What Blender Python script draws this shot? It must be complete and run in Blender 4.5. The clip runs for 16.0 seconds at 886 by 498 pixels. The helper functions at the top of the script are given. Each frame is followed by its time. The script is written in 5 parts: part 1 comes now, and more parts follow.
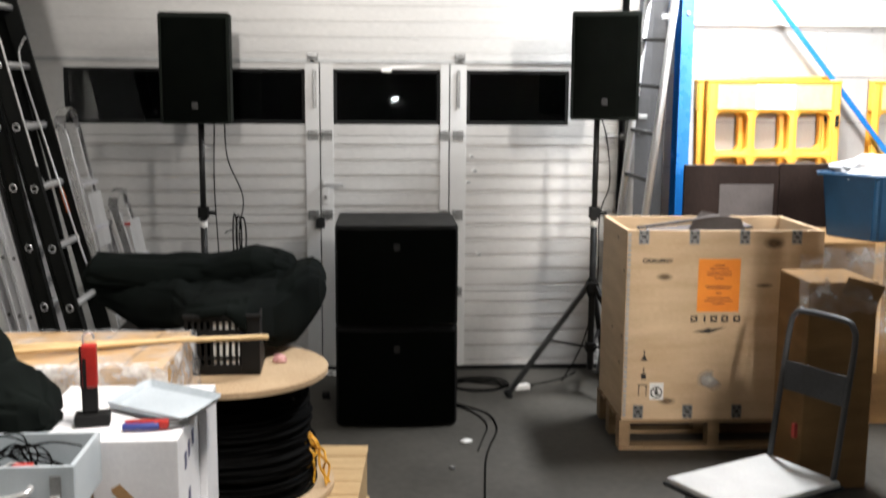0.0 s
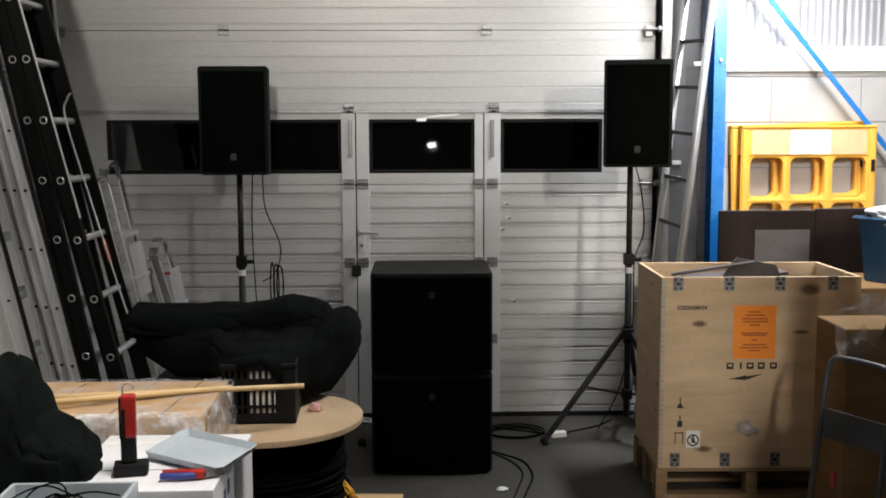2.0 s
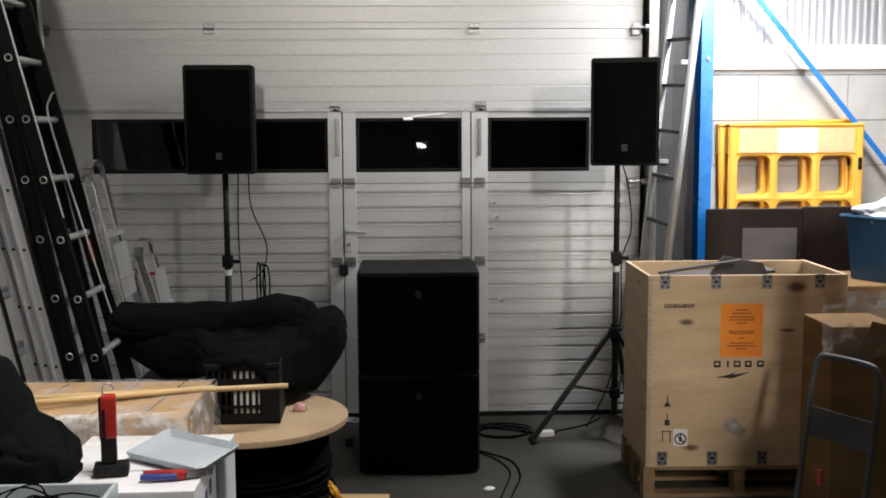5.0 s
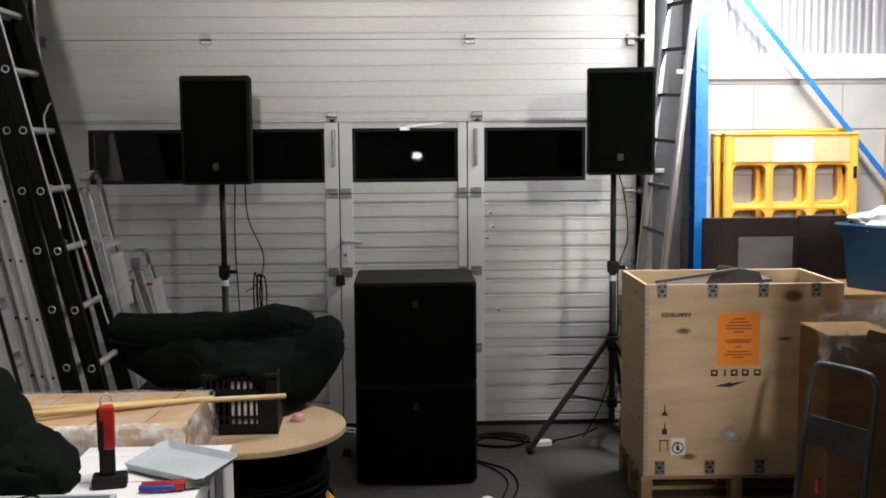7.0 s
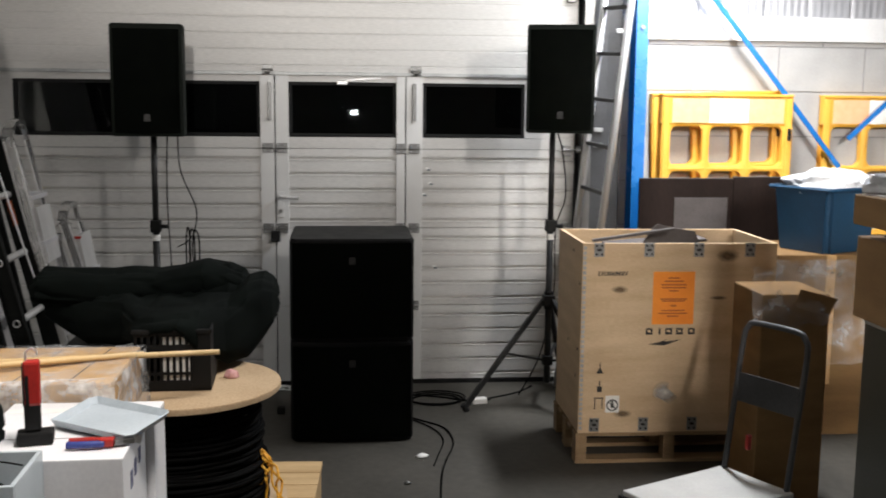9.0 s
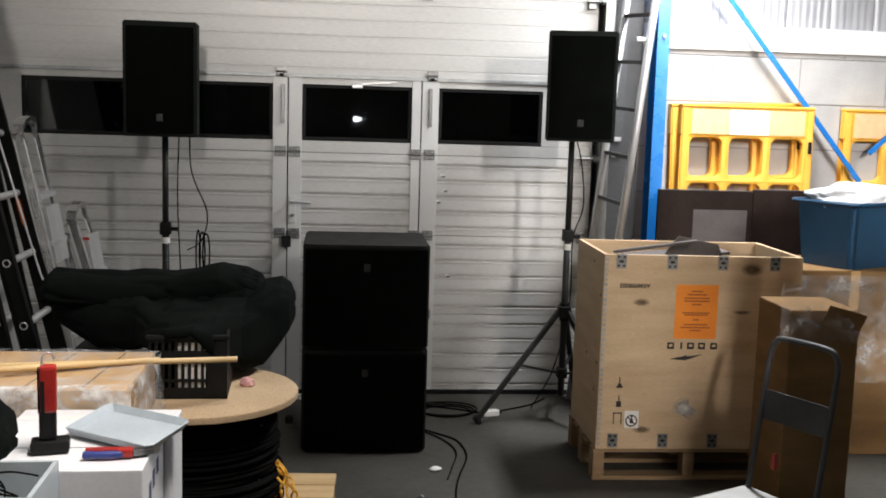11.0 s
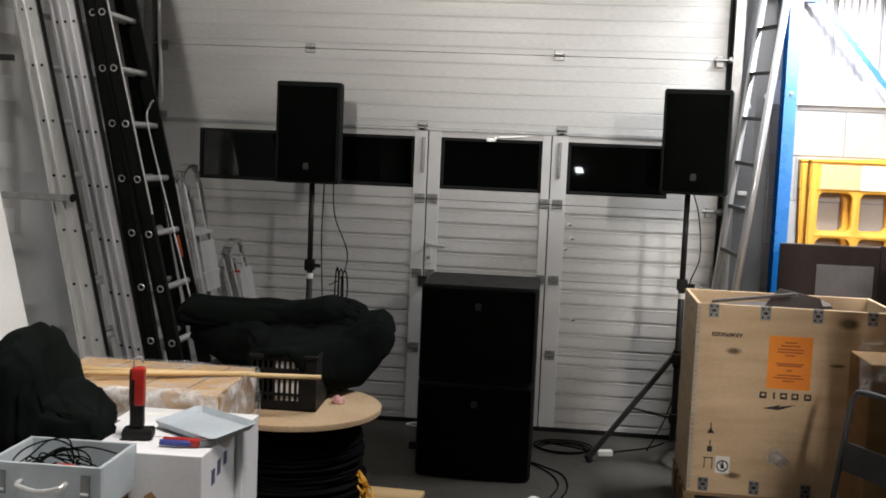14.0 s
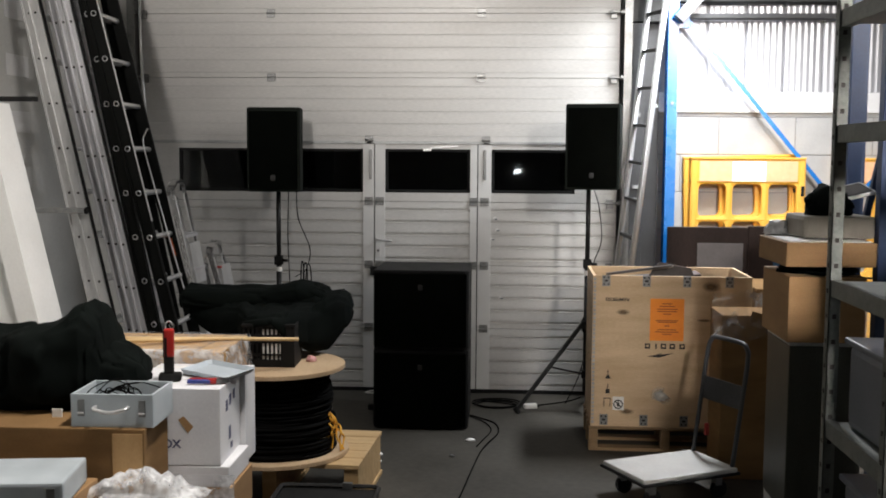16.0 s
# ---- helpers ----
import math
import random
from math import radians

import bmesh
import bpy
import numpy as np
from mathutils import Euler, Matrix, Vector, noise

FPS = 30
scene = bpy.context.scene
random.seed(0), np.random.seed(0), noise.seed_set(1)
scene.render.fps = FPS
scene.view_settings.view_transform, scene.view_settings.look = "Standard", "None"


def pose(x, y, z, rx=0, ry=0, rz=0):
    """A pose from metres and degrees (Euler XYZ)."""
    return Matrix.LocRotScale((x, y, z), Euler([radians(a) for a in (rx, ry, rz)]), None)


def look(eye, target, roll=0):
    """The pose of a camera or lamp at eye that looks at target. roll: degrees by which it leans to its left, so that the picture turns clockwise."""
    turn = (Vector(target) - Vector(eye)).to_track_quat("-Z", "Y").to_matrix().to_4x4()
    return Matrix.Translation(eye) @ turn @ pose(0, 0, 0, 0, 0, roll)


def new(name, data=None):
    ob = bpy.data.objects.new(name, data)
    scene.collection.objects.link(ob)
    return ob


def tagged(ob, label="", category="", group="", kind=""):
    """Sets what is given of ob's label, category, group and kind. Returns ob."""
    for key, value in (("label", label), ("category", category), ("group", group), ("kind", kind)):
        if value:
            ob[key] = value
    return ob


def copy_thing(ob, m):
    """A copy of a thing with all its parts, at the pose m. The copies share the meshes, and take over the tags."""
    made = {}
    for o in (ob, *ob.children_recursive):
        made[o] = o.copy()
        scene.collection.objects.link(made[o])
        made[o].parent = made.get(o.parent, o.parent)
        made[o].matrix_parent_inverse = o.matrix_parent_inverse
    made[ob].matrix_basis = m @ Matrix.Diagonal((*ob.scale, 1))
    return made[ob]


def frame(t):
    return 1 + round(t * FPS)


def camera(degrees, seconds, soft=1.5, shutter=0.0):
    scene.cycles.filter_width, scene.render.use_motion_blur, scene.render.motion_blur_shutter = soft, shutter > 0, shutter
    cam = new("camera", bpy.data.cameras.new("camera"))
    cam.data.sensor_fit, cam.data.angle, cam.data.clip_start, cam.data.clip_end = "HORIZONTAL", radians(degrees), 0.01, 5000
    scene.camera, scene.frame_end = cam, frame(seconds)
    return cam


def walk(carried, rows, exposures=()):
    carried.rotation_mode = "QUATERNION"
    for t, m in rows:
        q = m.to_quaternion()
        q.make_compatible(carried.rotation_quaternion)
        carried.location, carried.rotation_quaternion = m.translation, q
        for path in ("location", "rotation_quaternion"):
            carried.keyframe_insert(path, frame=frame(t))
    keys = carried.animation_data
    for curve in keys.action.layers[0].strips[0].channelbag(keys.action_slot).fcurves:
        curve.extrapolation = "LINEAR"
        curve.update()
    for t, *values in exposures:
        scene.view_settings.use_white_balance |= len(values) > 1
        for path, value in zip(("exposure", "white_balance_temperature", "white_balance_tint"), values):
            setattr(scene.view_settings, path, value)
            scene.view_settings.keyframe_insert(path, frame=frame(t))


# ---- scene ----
cam = camera(46.0, 16.0, 1.8, 0.4)
PATH = [
    (0, (-0.045, -6.818, 1.868), (0.075, -4.844, 1.565), 0.4),
    (0.5, (-0.042, -6.822, 1.885), (0.036, -4.83, 1.725), -0.1),
    (1, (-0.04, -6.823, 1.887), (-0.008, -4.83, 1.722), -0.1),
    (1.5, (-0.037, -6.819, 1.892), (0.008, -4.829, 1.695), 0.2),
    (2, (-0.026, -6.861, 1.896), (0.021, -4.873, 1.676), -0.2),
    (2.5, (-0.02, -6.858, 1.897), (0.04, -4.87, 1.687), -0.2),
    (3, (-0.023, -6.856, 1.896), (0.048, -4.866, 1.706), -0.4),
    (3.5, (-0.025, -6.85, 1.889), (0.012, -4.86, 1.699), -0.8),
    (4, (-0.015, -6.85, 1.893), (0.032, -4.861, 1.695), -0.5),
    (4.5, (-0.005, -6.844, 1.889), (0.053, -4.856, 1.681), -0.4),
    (5, (-0.001, -6.842, 1.888), (0.063, -4.855, 1.668), -0.3),
    (5.2, (0.009, -6.846, 1.896), (0.074, -4.859, 1.672), -0.5),
    (7.5, (-0.011, -6.849, 1.888), (0.067, -4.86, 1.691), -0.3),
    (8, (-0.011, -6.858, 1.899), (0.078, -4.87, 1.703), 0.1),
    (8.5, (-0.01, -6.835, 1.886), (0.112, -4.86, 1.591), 0.8),
    (9, (-0.019, -6.794, 1.864), (0.177, -4.823, 1.587), 0.6),
    (9.2, (-0.048, -6.776, 1.842), (0.182, -4.809, 1.565), -0.8),
    (11.3, (-0.121, -6.655, 1.839), (0.056, -4.679, 1.587), 2.6),
    (11.5, (-0.085, -6.694, 1.869), (0.037, -4.712, 1.624), 1.9),
    (12, (-0.036, -6.805, 1.877), (0.065, -4.819, 1.665), 1.3),
    (12.5, (0.004, -6.872, 1.893), (0.072, -4.885, 1.677), 0.8),
    (13, (0.066, -6.876, 1.897), (0.151, -4.888, 1.695), 0.2),
    (13.5, (0.239, -6.934, 1.872), (0.2, -4.943, 1.693), 0.2),
    (14, (0.458, -7.105, 1.882), (0.246, -5.124, 1.699), 2.4),
    (14.5, (0.551, -7.407, 1.893), (0.32, -5.424, 1.781), 0.5),
    (15, (0.658, -7.739, 1.89), (0.395, -5.763, 1.733), 0.9),
    (15.5, (0.699, -8.082, 1.918), (0.519, -6.099, 1.73), 1.1),
    (16, (0.638, -8.443, 1.917), (0.518, -6.454, 1.744), 0.4),
]
EXPOSURES = ((0.0, 0.75), (0.3, 0.5), (0.7, 0.0), (8.1, 0.0), (8.6, 0.2), (9.2, 0.25), (11.2, 0.25), (11.9, 0.0), (16.0, 0.0))
walk(cam, [(t, look(eye, target, roll)) for t, eye, target, roll in PATH], EXPOSURES)

# ---- light ----
world = bpy.data.worlds.new("night")
world.use_nodes = True
world.node_tree.nodes["Background"].inputs["Color"].default_value = (0.5, 0.6, 0.8, 1)
world.node_tree.nodes["Background"].inputs["Strength"].default_value = 0.002
scene.world = world


def area_lamp(name, x, y, z, sx, sy, watts, colour=(1.0, 0.94, 0.885), tilt=(0, 0, 0), spread=180):
    """An area lamp out of view, standing for a fitting in the hall; faces down unless tilted."""
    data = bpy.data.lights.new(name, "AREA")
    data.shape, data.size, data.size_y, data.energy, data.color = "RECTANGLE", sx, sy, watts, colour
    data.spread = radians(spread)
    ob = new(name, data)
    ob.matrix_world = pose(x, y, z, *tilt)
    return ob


area_lamp("lamp_middle_right", 3.4, -6.9, 3.85, 0.25, 0.9, 33, tilt=(77, 0, 8), spread=70)
# narrow beam chosen so the crate gets more light than the door
area_lamp("lamp_rear_right", 2.60, -10.2, 3.6, 0.8, 1.0, 29, tilt=(71, 0, -3), spread=30)
area_lamp("lamp_front_right", 2.12, -0.85, 3.36, 0.25, 1.1, 108, (0.95, 0.97, 1.0), spread=160)
area_lamp("lamp_aisle", 0.2, -4.5, 3.9, 0.25, 1.3, 74, tilt=(0, 40, 0), spread=114)
# added fill, aimed almost level to brighten the upper left of the door
area_lamp("fill_rear_middle", -0.3, -11.0, 3.9, 0.4, 1.0, 35, tilt=(94, 0, 1.5), spread=36)
area_lamp("lamp_far_back", 0.25, -13.6, 1.66, 0.17, 0.09, 2.0, (0.95, 0.98, 1.0), (90, 0, 0))

# ---- materials ----
def mat(name, dark, light, rough=0.6, metal=0.0, scale=6.0, fine=90.0, bump=0.15, stretch=(1, 1, 1), spec=0.5, fine_mix=0.35, depth=0.004, spread=0.12):
    """Two-scale procedural surface: broad patches between two colours, fine grain on top, a little relief."""
    m = bpy.data.materials.new(name)
    m.use_nodes = True
    n, l = m.node_tree.nodes, m.node_tree.links
    b = n["Principled BSDF"]
    co = n.new("ShaderNodeTexCoord")
    mp = n.new("ShaderNodeMapping")
    mp.inputs["Scale"].default_value = stretch
    l.new(co.outputs["Object"], mp.inputs["Vector"])
    a, f = n.new("ShaderNodeTexNoise"), n.new("ShaderNodeTexNoise")
    a.inputs["Scale"].default_value, a.inputs["Detail"].default_value = scale, 5
    f.inputs["Scale"].default_value, f.inputs["Detail"].default_value = fine, 3
    for t in (a, f):
        l.new(mp.outputs["Vector"], t.inputs["Vector"])
    mix = n.new("ShaderNodeMix")
    mix.data_type = "FLOAT"
    mix.inputs["Factor"].default_value = fine_mix
    l.new(a.outputs["Fac"], mix.inputs["A"])
    l.new(f.outputs["Fac"], mix.inputs["B"])
    ramp = n.new("ShaderNodeValToRGB")
    ramp.color_ramp.elements[0].position, ramp.color_ramp.elements[1].position = 0.35, 0.65
    ramp.color_ramp.elements[0].color, ramp.color_ramp.elements[1].color = (*dark, 1), (*light, 1)
    l.new(mix.outputs["Result"], ramp.inputs["Fac"])
    l.new(ramp.outputs["Color"], b.inputs["Base Color"])
    rr = n.new("ShaderNodeMapRange")
    rr.inputs["To Min"].default_value, rr.inputs["To Max"].default_value = max(0.03, rough - spread), min(1, rough + spread)
    l.new(a.outputs["Fac"], rr.inputs["Value"])
    l.new(rr.outputs["Result"], b.inputs["Roughness"])
    b.inputs["Metallic"].default_value, b.inputs["Specular IOR Level"].default_value = metal, spec
    if bump:
        bp = n.new("ShaderNodeBump")
        bp.inputs["Strength"].default_value, bp.inputs["Distance"].default_value = bump, depth
        l.new(mix.outputs["Result"], bp.inputs["Height"])
        l.new(bp.outputs["Normal"], b.inputs["Normal"])
    return m


M = {}
M["door_white"] = mat("door_white", (0.50, 0.495, 0.48), (0.62, 0.61, 0.59), 0.36, 0.0, 1.6, 22, 0.34, (1.1, 1, 7), 0.55, 0.6, 0.0035)
M["door_frame"] = mat("door_frame", (0.62, 0.62, 0.61), (0.70, 0.70, 0.69), 0.4, 0.0, 4, 120, 0.05)
M["rubber"] = mat("rubber", (0.005, 0.005, 0.005), (0.012, 0.012, 0.012), 0.75, 0, 9, 120, 0.1, spec=0.25)
M["steel"] = mat("steel", (0.17, 0.175, 0.175), (0.32, 0.32, 0.315), 0.38, 0.85, 6, 140, 0.08)
M["galv"] = mat("galv", (0.28, 0.29, 0.29), (0.46, 0.47, 0.47), 0.45, 0.6, 14, 60, 0.05)
M["alu"] = mat("alu", (0.60, 0.60, 0.60), (0.80, 0.80, 0.80), 0.33, 0.7, 5, 90, 0.06, (1, 1, 0.15))
M["alu_bright"] = mat("alu_bright", (0.50, 0.50, 0.50), (0.72, 0.72, 0.72), 0.26, 0.95, 6, 60, 0.10, (1, 1, 0.4))
M["alu_dull"] = mat("alu_dull", (0.54, 0.54, 0.56), (0.74, 0.74, 0.76), 0.4, 0.6, 5, 90, 0.06, (1, 1, 0.15))
M["black_plastic"] = mat("black_plastic", (0.0025, 0.0025, 0.0025), (0.006, 0.006, 0.006), 0.6, 0, 12, 260, 0.25, depth=0.001, spec=0.25)
M["black_grille"] = mat("black_grille", (0.0055, 0.0078, 0.0060), (0.0110, 0.0146, 0.0114), 0.75, 0, 9, 500, 0.3, depth=0.001, spec=0.15)
M["black_paint"] = mat("black_paint", (0.010, 0.010, 0.010), (0.03, 0.03, 0.03), 0.42, 0, 7, 120, 0.08, spec=0.25)
M["black_ladder"] = mat("black_ladder", (0.0012, 0.0016, 0.0013), (0.004, 0.0046, 0.004), 0.5, 0, 5, 90, 0.08, spec=0.14)
M["black_cloth"] = mat("black_cloth", (0.0014, 0.0023, 0.0020), (0.0050, 0.0070, 0.0062), 0.95, 0, 6, 700, 0.5, spec=0.06, depth=0.002)
M["black_cable"] = mat("black_cable", (0.0016, 0.0016, 0.0016), (0.0045, 0.0045, 0.0045), 0.9, 0, 20, 160, 0.1, spec=0.06)
M["floor"] = mat("floor", (0.044, 0.041, 0.035), (0.078, 0.072, 0.062), 0.62, 0, 1.3, 22, 0.10, spec=0.22)
M["block"] = mat("block", (0.33, 0.325, 0.32), (0.42, 0.415, 0.405), 0.72, 0, 5, 90, 0.35)
M["mortar"] = mat("mortar", (0.22, 0.217, 0.212), (0.29, 0.286, 0.28), 0.8, 0, 8, 90, 0.3)
M["cladding"] = mat("cladding", (0.34, 0.345, 0.37), (0.50, 0.505, 0.53), 0.3, 0.35, 1.8, 14, 0.10, (9, 1, 0.35), fine_mix=0.5, spread=0.05)
M["trim_white"] = mat("trim_white", (0.68, 0.68, 0.68), (0.78, 0.78, 0.78), 0.35, 0, 3, 60, 0.05)
M["blue_paint"] = mat("blue_paint", (0.010, 0.13, 0.42), (0.018, 0.19, 0.55), 0.26, 0, 4, 90, 0.08, spec=0.7)
M["blue_plastic"] = mat("blue_plastic", (0.006, 0.034, 0.075), (0.010, 0.052, 0.11), 0.4, 0, 7, 90, 0.05)
M["yellow"] = mat("yellow", (0.74, 0.37, 0.035), (0.86, 0.47, 0.065), 0.5, 0, 5, 80, 0.1)
M["orange_refl"] = mat("orange_refl", (0.80, 0.42, 0.22), (0.88, 0.50, 0.28), 0.35, 0, 20, 200, 0.1)
M["white_refl"] = mat("white_refl", (0.80, 0.78, 0.72), (0.88, 0.86, 0.80), 0.35, 0, 20, 200, 0.1)
M["brown_board"] = mat("brown_board", (0.011, 0.006, 0.0045), (0.024, 0.014, 0.011), 0.65, 0, 4, 80, 0.1, (1, 1, 0.3), spec=0.15)
M["grey_board"] = mat("grey_board", (0.055, 0.047, 0.045), (0.085, 0.073, 0.07), 0.6, 0, 6, 80, 0.1)
M["ply"] = mat("ply", (0.49, 0.335, 0.19), (0.66, 0.485, 0.305), 0.62, 0, 2.2, 40, 0.12, (1, 1, 6))
M["pine"] = mat("pine", (0.42, 0.27, 0.12), (0.60, 0.42, 0.22), 0.65, 0, 3, 40, 0.2, (1, 8, 8))
M["dowel"] = mat("dowel", (0.62, 0.42, 0.19), (0.78, 0.57, 0.30), 0.5, 0, 4, 60, 0.08, (0.4, 6, 6))
M["chipboard"] = mat("chipboard", (0.42, 0.29, 0.17), (0.58, 0.43, 0.27), 0.75, 0, 5, 110, 0.25, fine_mix=0.55)
M["cardboard"] = mat("cardboard", (0.25, 0.14, 0.058), (0.37, 0.222, 0.10), 0.8, 0, 3, 90, 0.15, (1, 1, 4))
M["carton_white"] = mat("carton_white", (0.66, 0.66, 0.68), (0.78, 0.78, 0.79), 0.6, 0, 4, 80, 0.08)
M["white_board"] = mat("white_board", (0.76, 0.76, 0.74), (0.85, 0.85, 0.83), 0.5, 0, 3, 60, 0.06)
M["case_grey"] = mat("case_grey", (0.40, 0.45, 0.48), (0.52, 0.57, 0.60), 0.42, 0.2, 8, 220, 0.2)
M["dustpan"] = mat("dustpan", (0.36, 0.41, 0.45), (0.46, 0.51, 0.55), 0.45, 0, 6, 90, 0.05)
M["red_plastic"] = mat("red_plastic", (0.25, 0.012, 0.009), (0.42, 0.022, 0.015), 0.4, 0, 9, 90, 0.05)
M["blue_grip"] = mat("blue_grip", (0.02, 0.035, 0.16), (0.035, 0.05, 0.24), 0.45, 0, 9, 90, 0.05)
M["orange_label"] = mat("orange_label", (0.83, 0.24, 0.012), (0.93, 0.30, 0.02), 0.55, 0, 6, 120, 0.04)
M["ink"] = mat("ink", (0.012, 0.010, 0.008), (0.03, 0.025, 0.02), 0.7, 0, 20, 200, 0)
M["ink_orange"] = mat("ink_orange", (0.40, 0.08, 0.01), (0.5, 0.11, 0.012), 0.6, 0, 20, 200, 0)
M["ink_blue"] = mat("ink_blue", (0.06, 0.07, 0.14), (0.09, 0.10, 0.18), 0.6, 0, 20, 200, 0)
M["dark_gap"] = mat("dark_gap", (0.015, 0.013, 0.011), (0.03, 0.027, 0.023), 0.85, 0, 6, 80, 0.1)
M["trolley_top"] = mat("trolley_top", (0.50, 0.50, 0.49), (0.62, 0.62, 0.60), 0.5, 0, 5, 90, 0.1)
M["tube_grey"] = mat("tube_grey", (0.11, 0.13, 0.14), (0.18, 0.20, 0.21), 0.45, 0.1, 6, 90, 0.05)
M["paper"] = mat("paper", (0.70, 0.69, 0.66), (0.80, 0.79, 0.76), 0.65, 0, 8, 80, 0.08)
M["yellow_rope"] = mat("yellow_rope", (0.70, 0.33, 0.02), (0.85, 0.45, 0.04), 0.6, 0, 30, 200, 0.4)
M["badge"] = mat("badge", (0.025, 0.025, 0.025), (0.05, 0.05, 0.05), 0.45, 0.4, 30, 100, 0)
M["jamb_grey"] = mat("jamb_grey", (0.035, 0.036, 0.038), (0.065, 0.066, 0.07), 0.5, 0.1, 4, 80, 0.05)
M["ceiling"] = mat("ceiling", (0.22, 0.22, 0.22), (0.30, 0.30, 0.30), 0.7, 0, 2, 40, 0.1)
M["wall_paint"] = mat("wall_paint", (0.54, 0.54, 0.52), (0.65, 0.65, 0.63), 0.7, 0, 1.5, 60, 0.2)
M["grey_tub"] = mat("grey_tub", (0.10, 0.11, 0.13), (0.15, 0.16, 0.19), 0.4, 0, 6, 90, 0.05)


def clear(name, colour, rough, alpha=1.0, ior=1.45):
    m = bpy.data.materials.new(name)
    m.use_nodes = True
    b = m.node_tree.nodes["Principled BSDF"]
    b.inputs["Base Color"].default_value = (*colour, 1)
    b.inputs["Roughness"].default_value = rough
    b.inputs["Transmission Weight"].default_value = 1.0
    b.inputs["IOR"].default_value = ior
    b.inputs["Alpha"].default_value = alpha
    return m


M["glass"] = clear("glass", (0.75, 0.8, 0.8), 0.02)


def film(name, lo, hi):
    """Thin clear wrap: mostly see-through, whiter along its creases."""
    m = mat(name, (0.72, 0.73, 0.74), (0.85, 0.86, 0.87), 0.16, 0, 9, 34, 0.6, depth=0.01)
    n, l = m.node_tree.nodes, m.node_tree.links
    r = n.new("ShaderNodeMapRange")
    r.inputs["From Min"].default_value, r.inputs["From Max"].default_value = 0.42, 0.66
    r.inputs["To Min"].default_value, r.inputs["To Max"].default_value = lo, hi
    l.new([q for q in n if q.bl_idname == "ShaderNodeMix"][0].outputs["Result"], r.inputs["Value"])
    l.new(r.outputs["Result"], n["Principled BSDF"].inputs["Alpha"])
    return m


M["film"] = film("film", 0.03, 0.4)
M["film_thick"] = film("film_thick", 0.15, 0.85)
M["bag_white"] = mat("bag_white", (0.55, 0.56, 0.58), (0.76, 0.77, 0.79), 0.25, 0, 12, 60, 0.3)
M["blue_dark"] = mat("blue_dark", (0.005, 0.022, 0.075), (0.009, 0.036, 0.11), 0.45, 0, 5, 80, 0.05)
M["dark_steel"] = mat("dark_steel", (0.034, 0.036, 0.028), (0.056, 0.058, 0.046), 0.5, 0.1, 5, 80, 0.05)
M["linen"] = mat("linen", (0.22, 0.20, 0.17), (0.32, 0.29, 0.25), 0.85, 0, 8, 200, 0.3)
M["pink"] = mat("pink", (0.55, 0.25, 0.25), (0.7, 0.4, 0.38), 0.5, 0, 20, 90, 0.1)
# darker copy of cardboard: the shade on some cartons is put into the colour
M["cardboard_shaded"] = mat("cardboard_shaded", (0.15, 0.085, 0.034), (0.23, 0.135, 0.058), 0.85, 0, 3, 90, 0.15, (1, 1, 4), spec=0.2)
M["cardboard_top"] = mat("cardboard_top", (0.42, 0.25, 0.10), (0.55, 0.35, 0.16), 0.7, 0, 3, 70, 0.12, (4, 1, 1))


def smudge(name, dark, light, strength):
    """A stain with a soft, uneven edge, for a small patch laid on a surface."""
    m = mat(name, dark, light, 0.7, 0, 14, 60, 0)
    n, l = m.node_tree.nodes, m.node_tree.links
    co, mp, gr = n.new("ShaderNodeTexCoord"), n.new("ShaderNodeMapping"), n.new("ShaderNodeTexGradient")
    mp.vector_type = "POINT"
    mp.inputs["Location"].default_value, mp.inputs["Scale"].default_value = (-1.0, 0.0, -1.0), (2.0, 0.0, 2.0)
    gr.gradient_type = "SPHERICAL"
    l.new(co.outputs["Generated"], mp.inputs["Vector"])
    l.new(mp.outputs["Vector"], gr.inputs["Vector"])
    mul = n.new("ShaderNodeMath")
    mul.operation = "MULTIPLY"
    l.new(gr.outputs["Fac"], mul.inputs[0])
    l.new([q for q in n if q.bl_idname == "ShaderNodeMix"][0].outputs["Result"], mul.inputs[1])
    mul2 = n.new("ShaderNodeMath")
    mul2.operation, mul2.use_clamp = "MULTIPLY", True
    mul2.inputs[1].default_value = strength
    l.new(mul.outputs[0], mul2.inputs[0])
    l.new(mul2.outputs[0], n["Principled BSDF"].inputs["Alpha"])
    return m


M["scuff"] = smudge("scuff", (0.10, 0.06, 0.03), (0.22, 0.14, 0.07), 2.2)
M["pale_smudge"] = smudge("pale_smudge", (0.55, 0.52, 0.46), (0.72, 0.69, 0.63), 1.6)
M["chip"] = mat("chip", (0.80, 0.80, 0.78), (0.88, 0.88, 0.86), 0.4, 0, 40, 200, 0.1)
M["wrap_white"] = film("wrap_white", 0.30, 0.95)
M["pallet_wood"] = mat("pallet_wood", (0.20, 0.125, 0.06), (0.32, 0.215, 0.115), 0.75, 0, 3, 40, 0.25, (1, 8, 8))
M["shelf_steel"] = mat("shelf_steel", (0.10, 0.11, 0.10), (0.19, 0.20, 0.185), 0.5, 0.4, 10, 60, 0.06)


# ---- building helpers ----
def part(name, bm, material, parent=None, label=""):
    """Links a bmesh as one mesh object under a thing or part."""
    me = bpy.data.meshes.new(name)
    bm.normal_update()
    bm.to_mesh(me)
    bm.free()
    me.materials.append(material)
    ob = new(name, me)
    if parent:
        ob.parent = parent
    if label:
        tagged(ob, label)
    return ob


def smooth(ob):
    for p in ob.data.polygons:
        p.use_smooth = True
    return ob


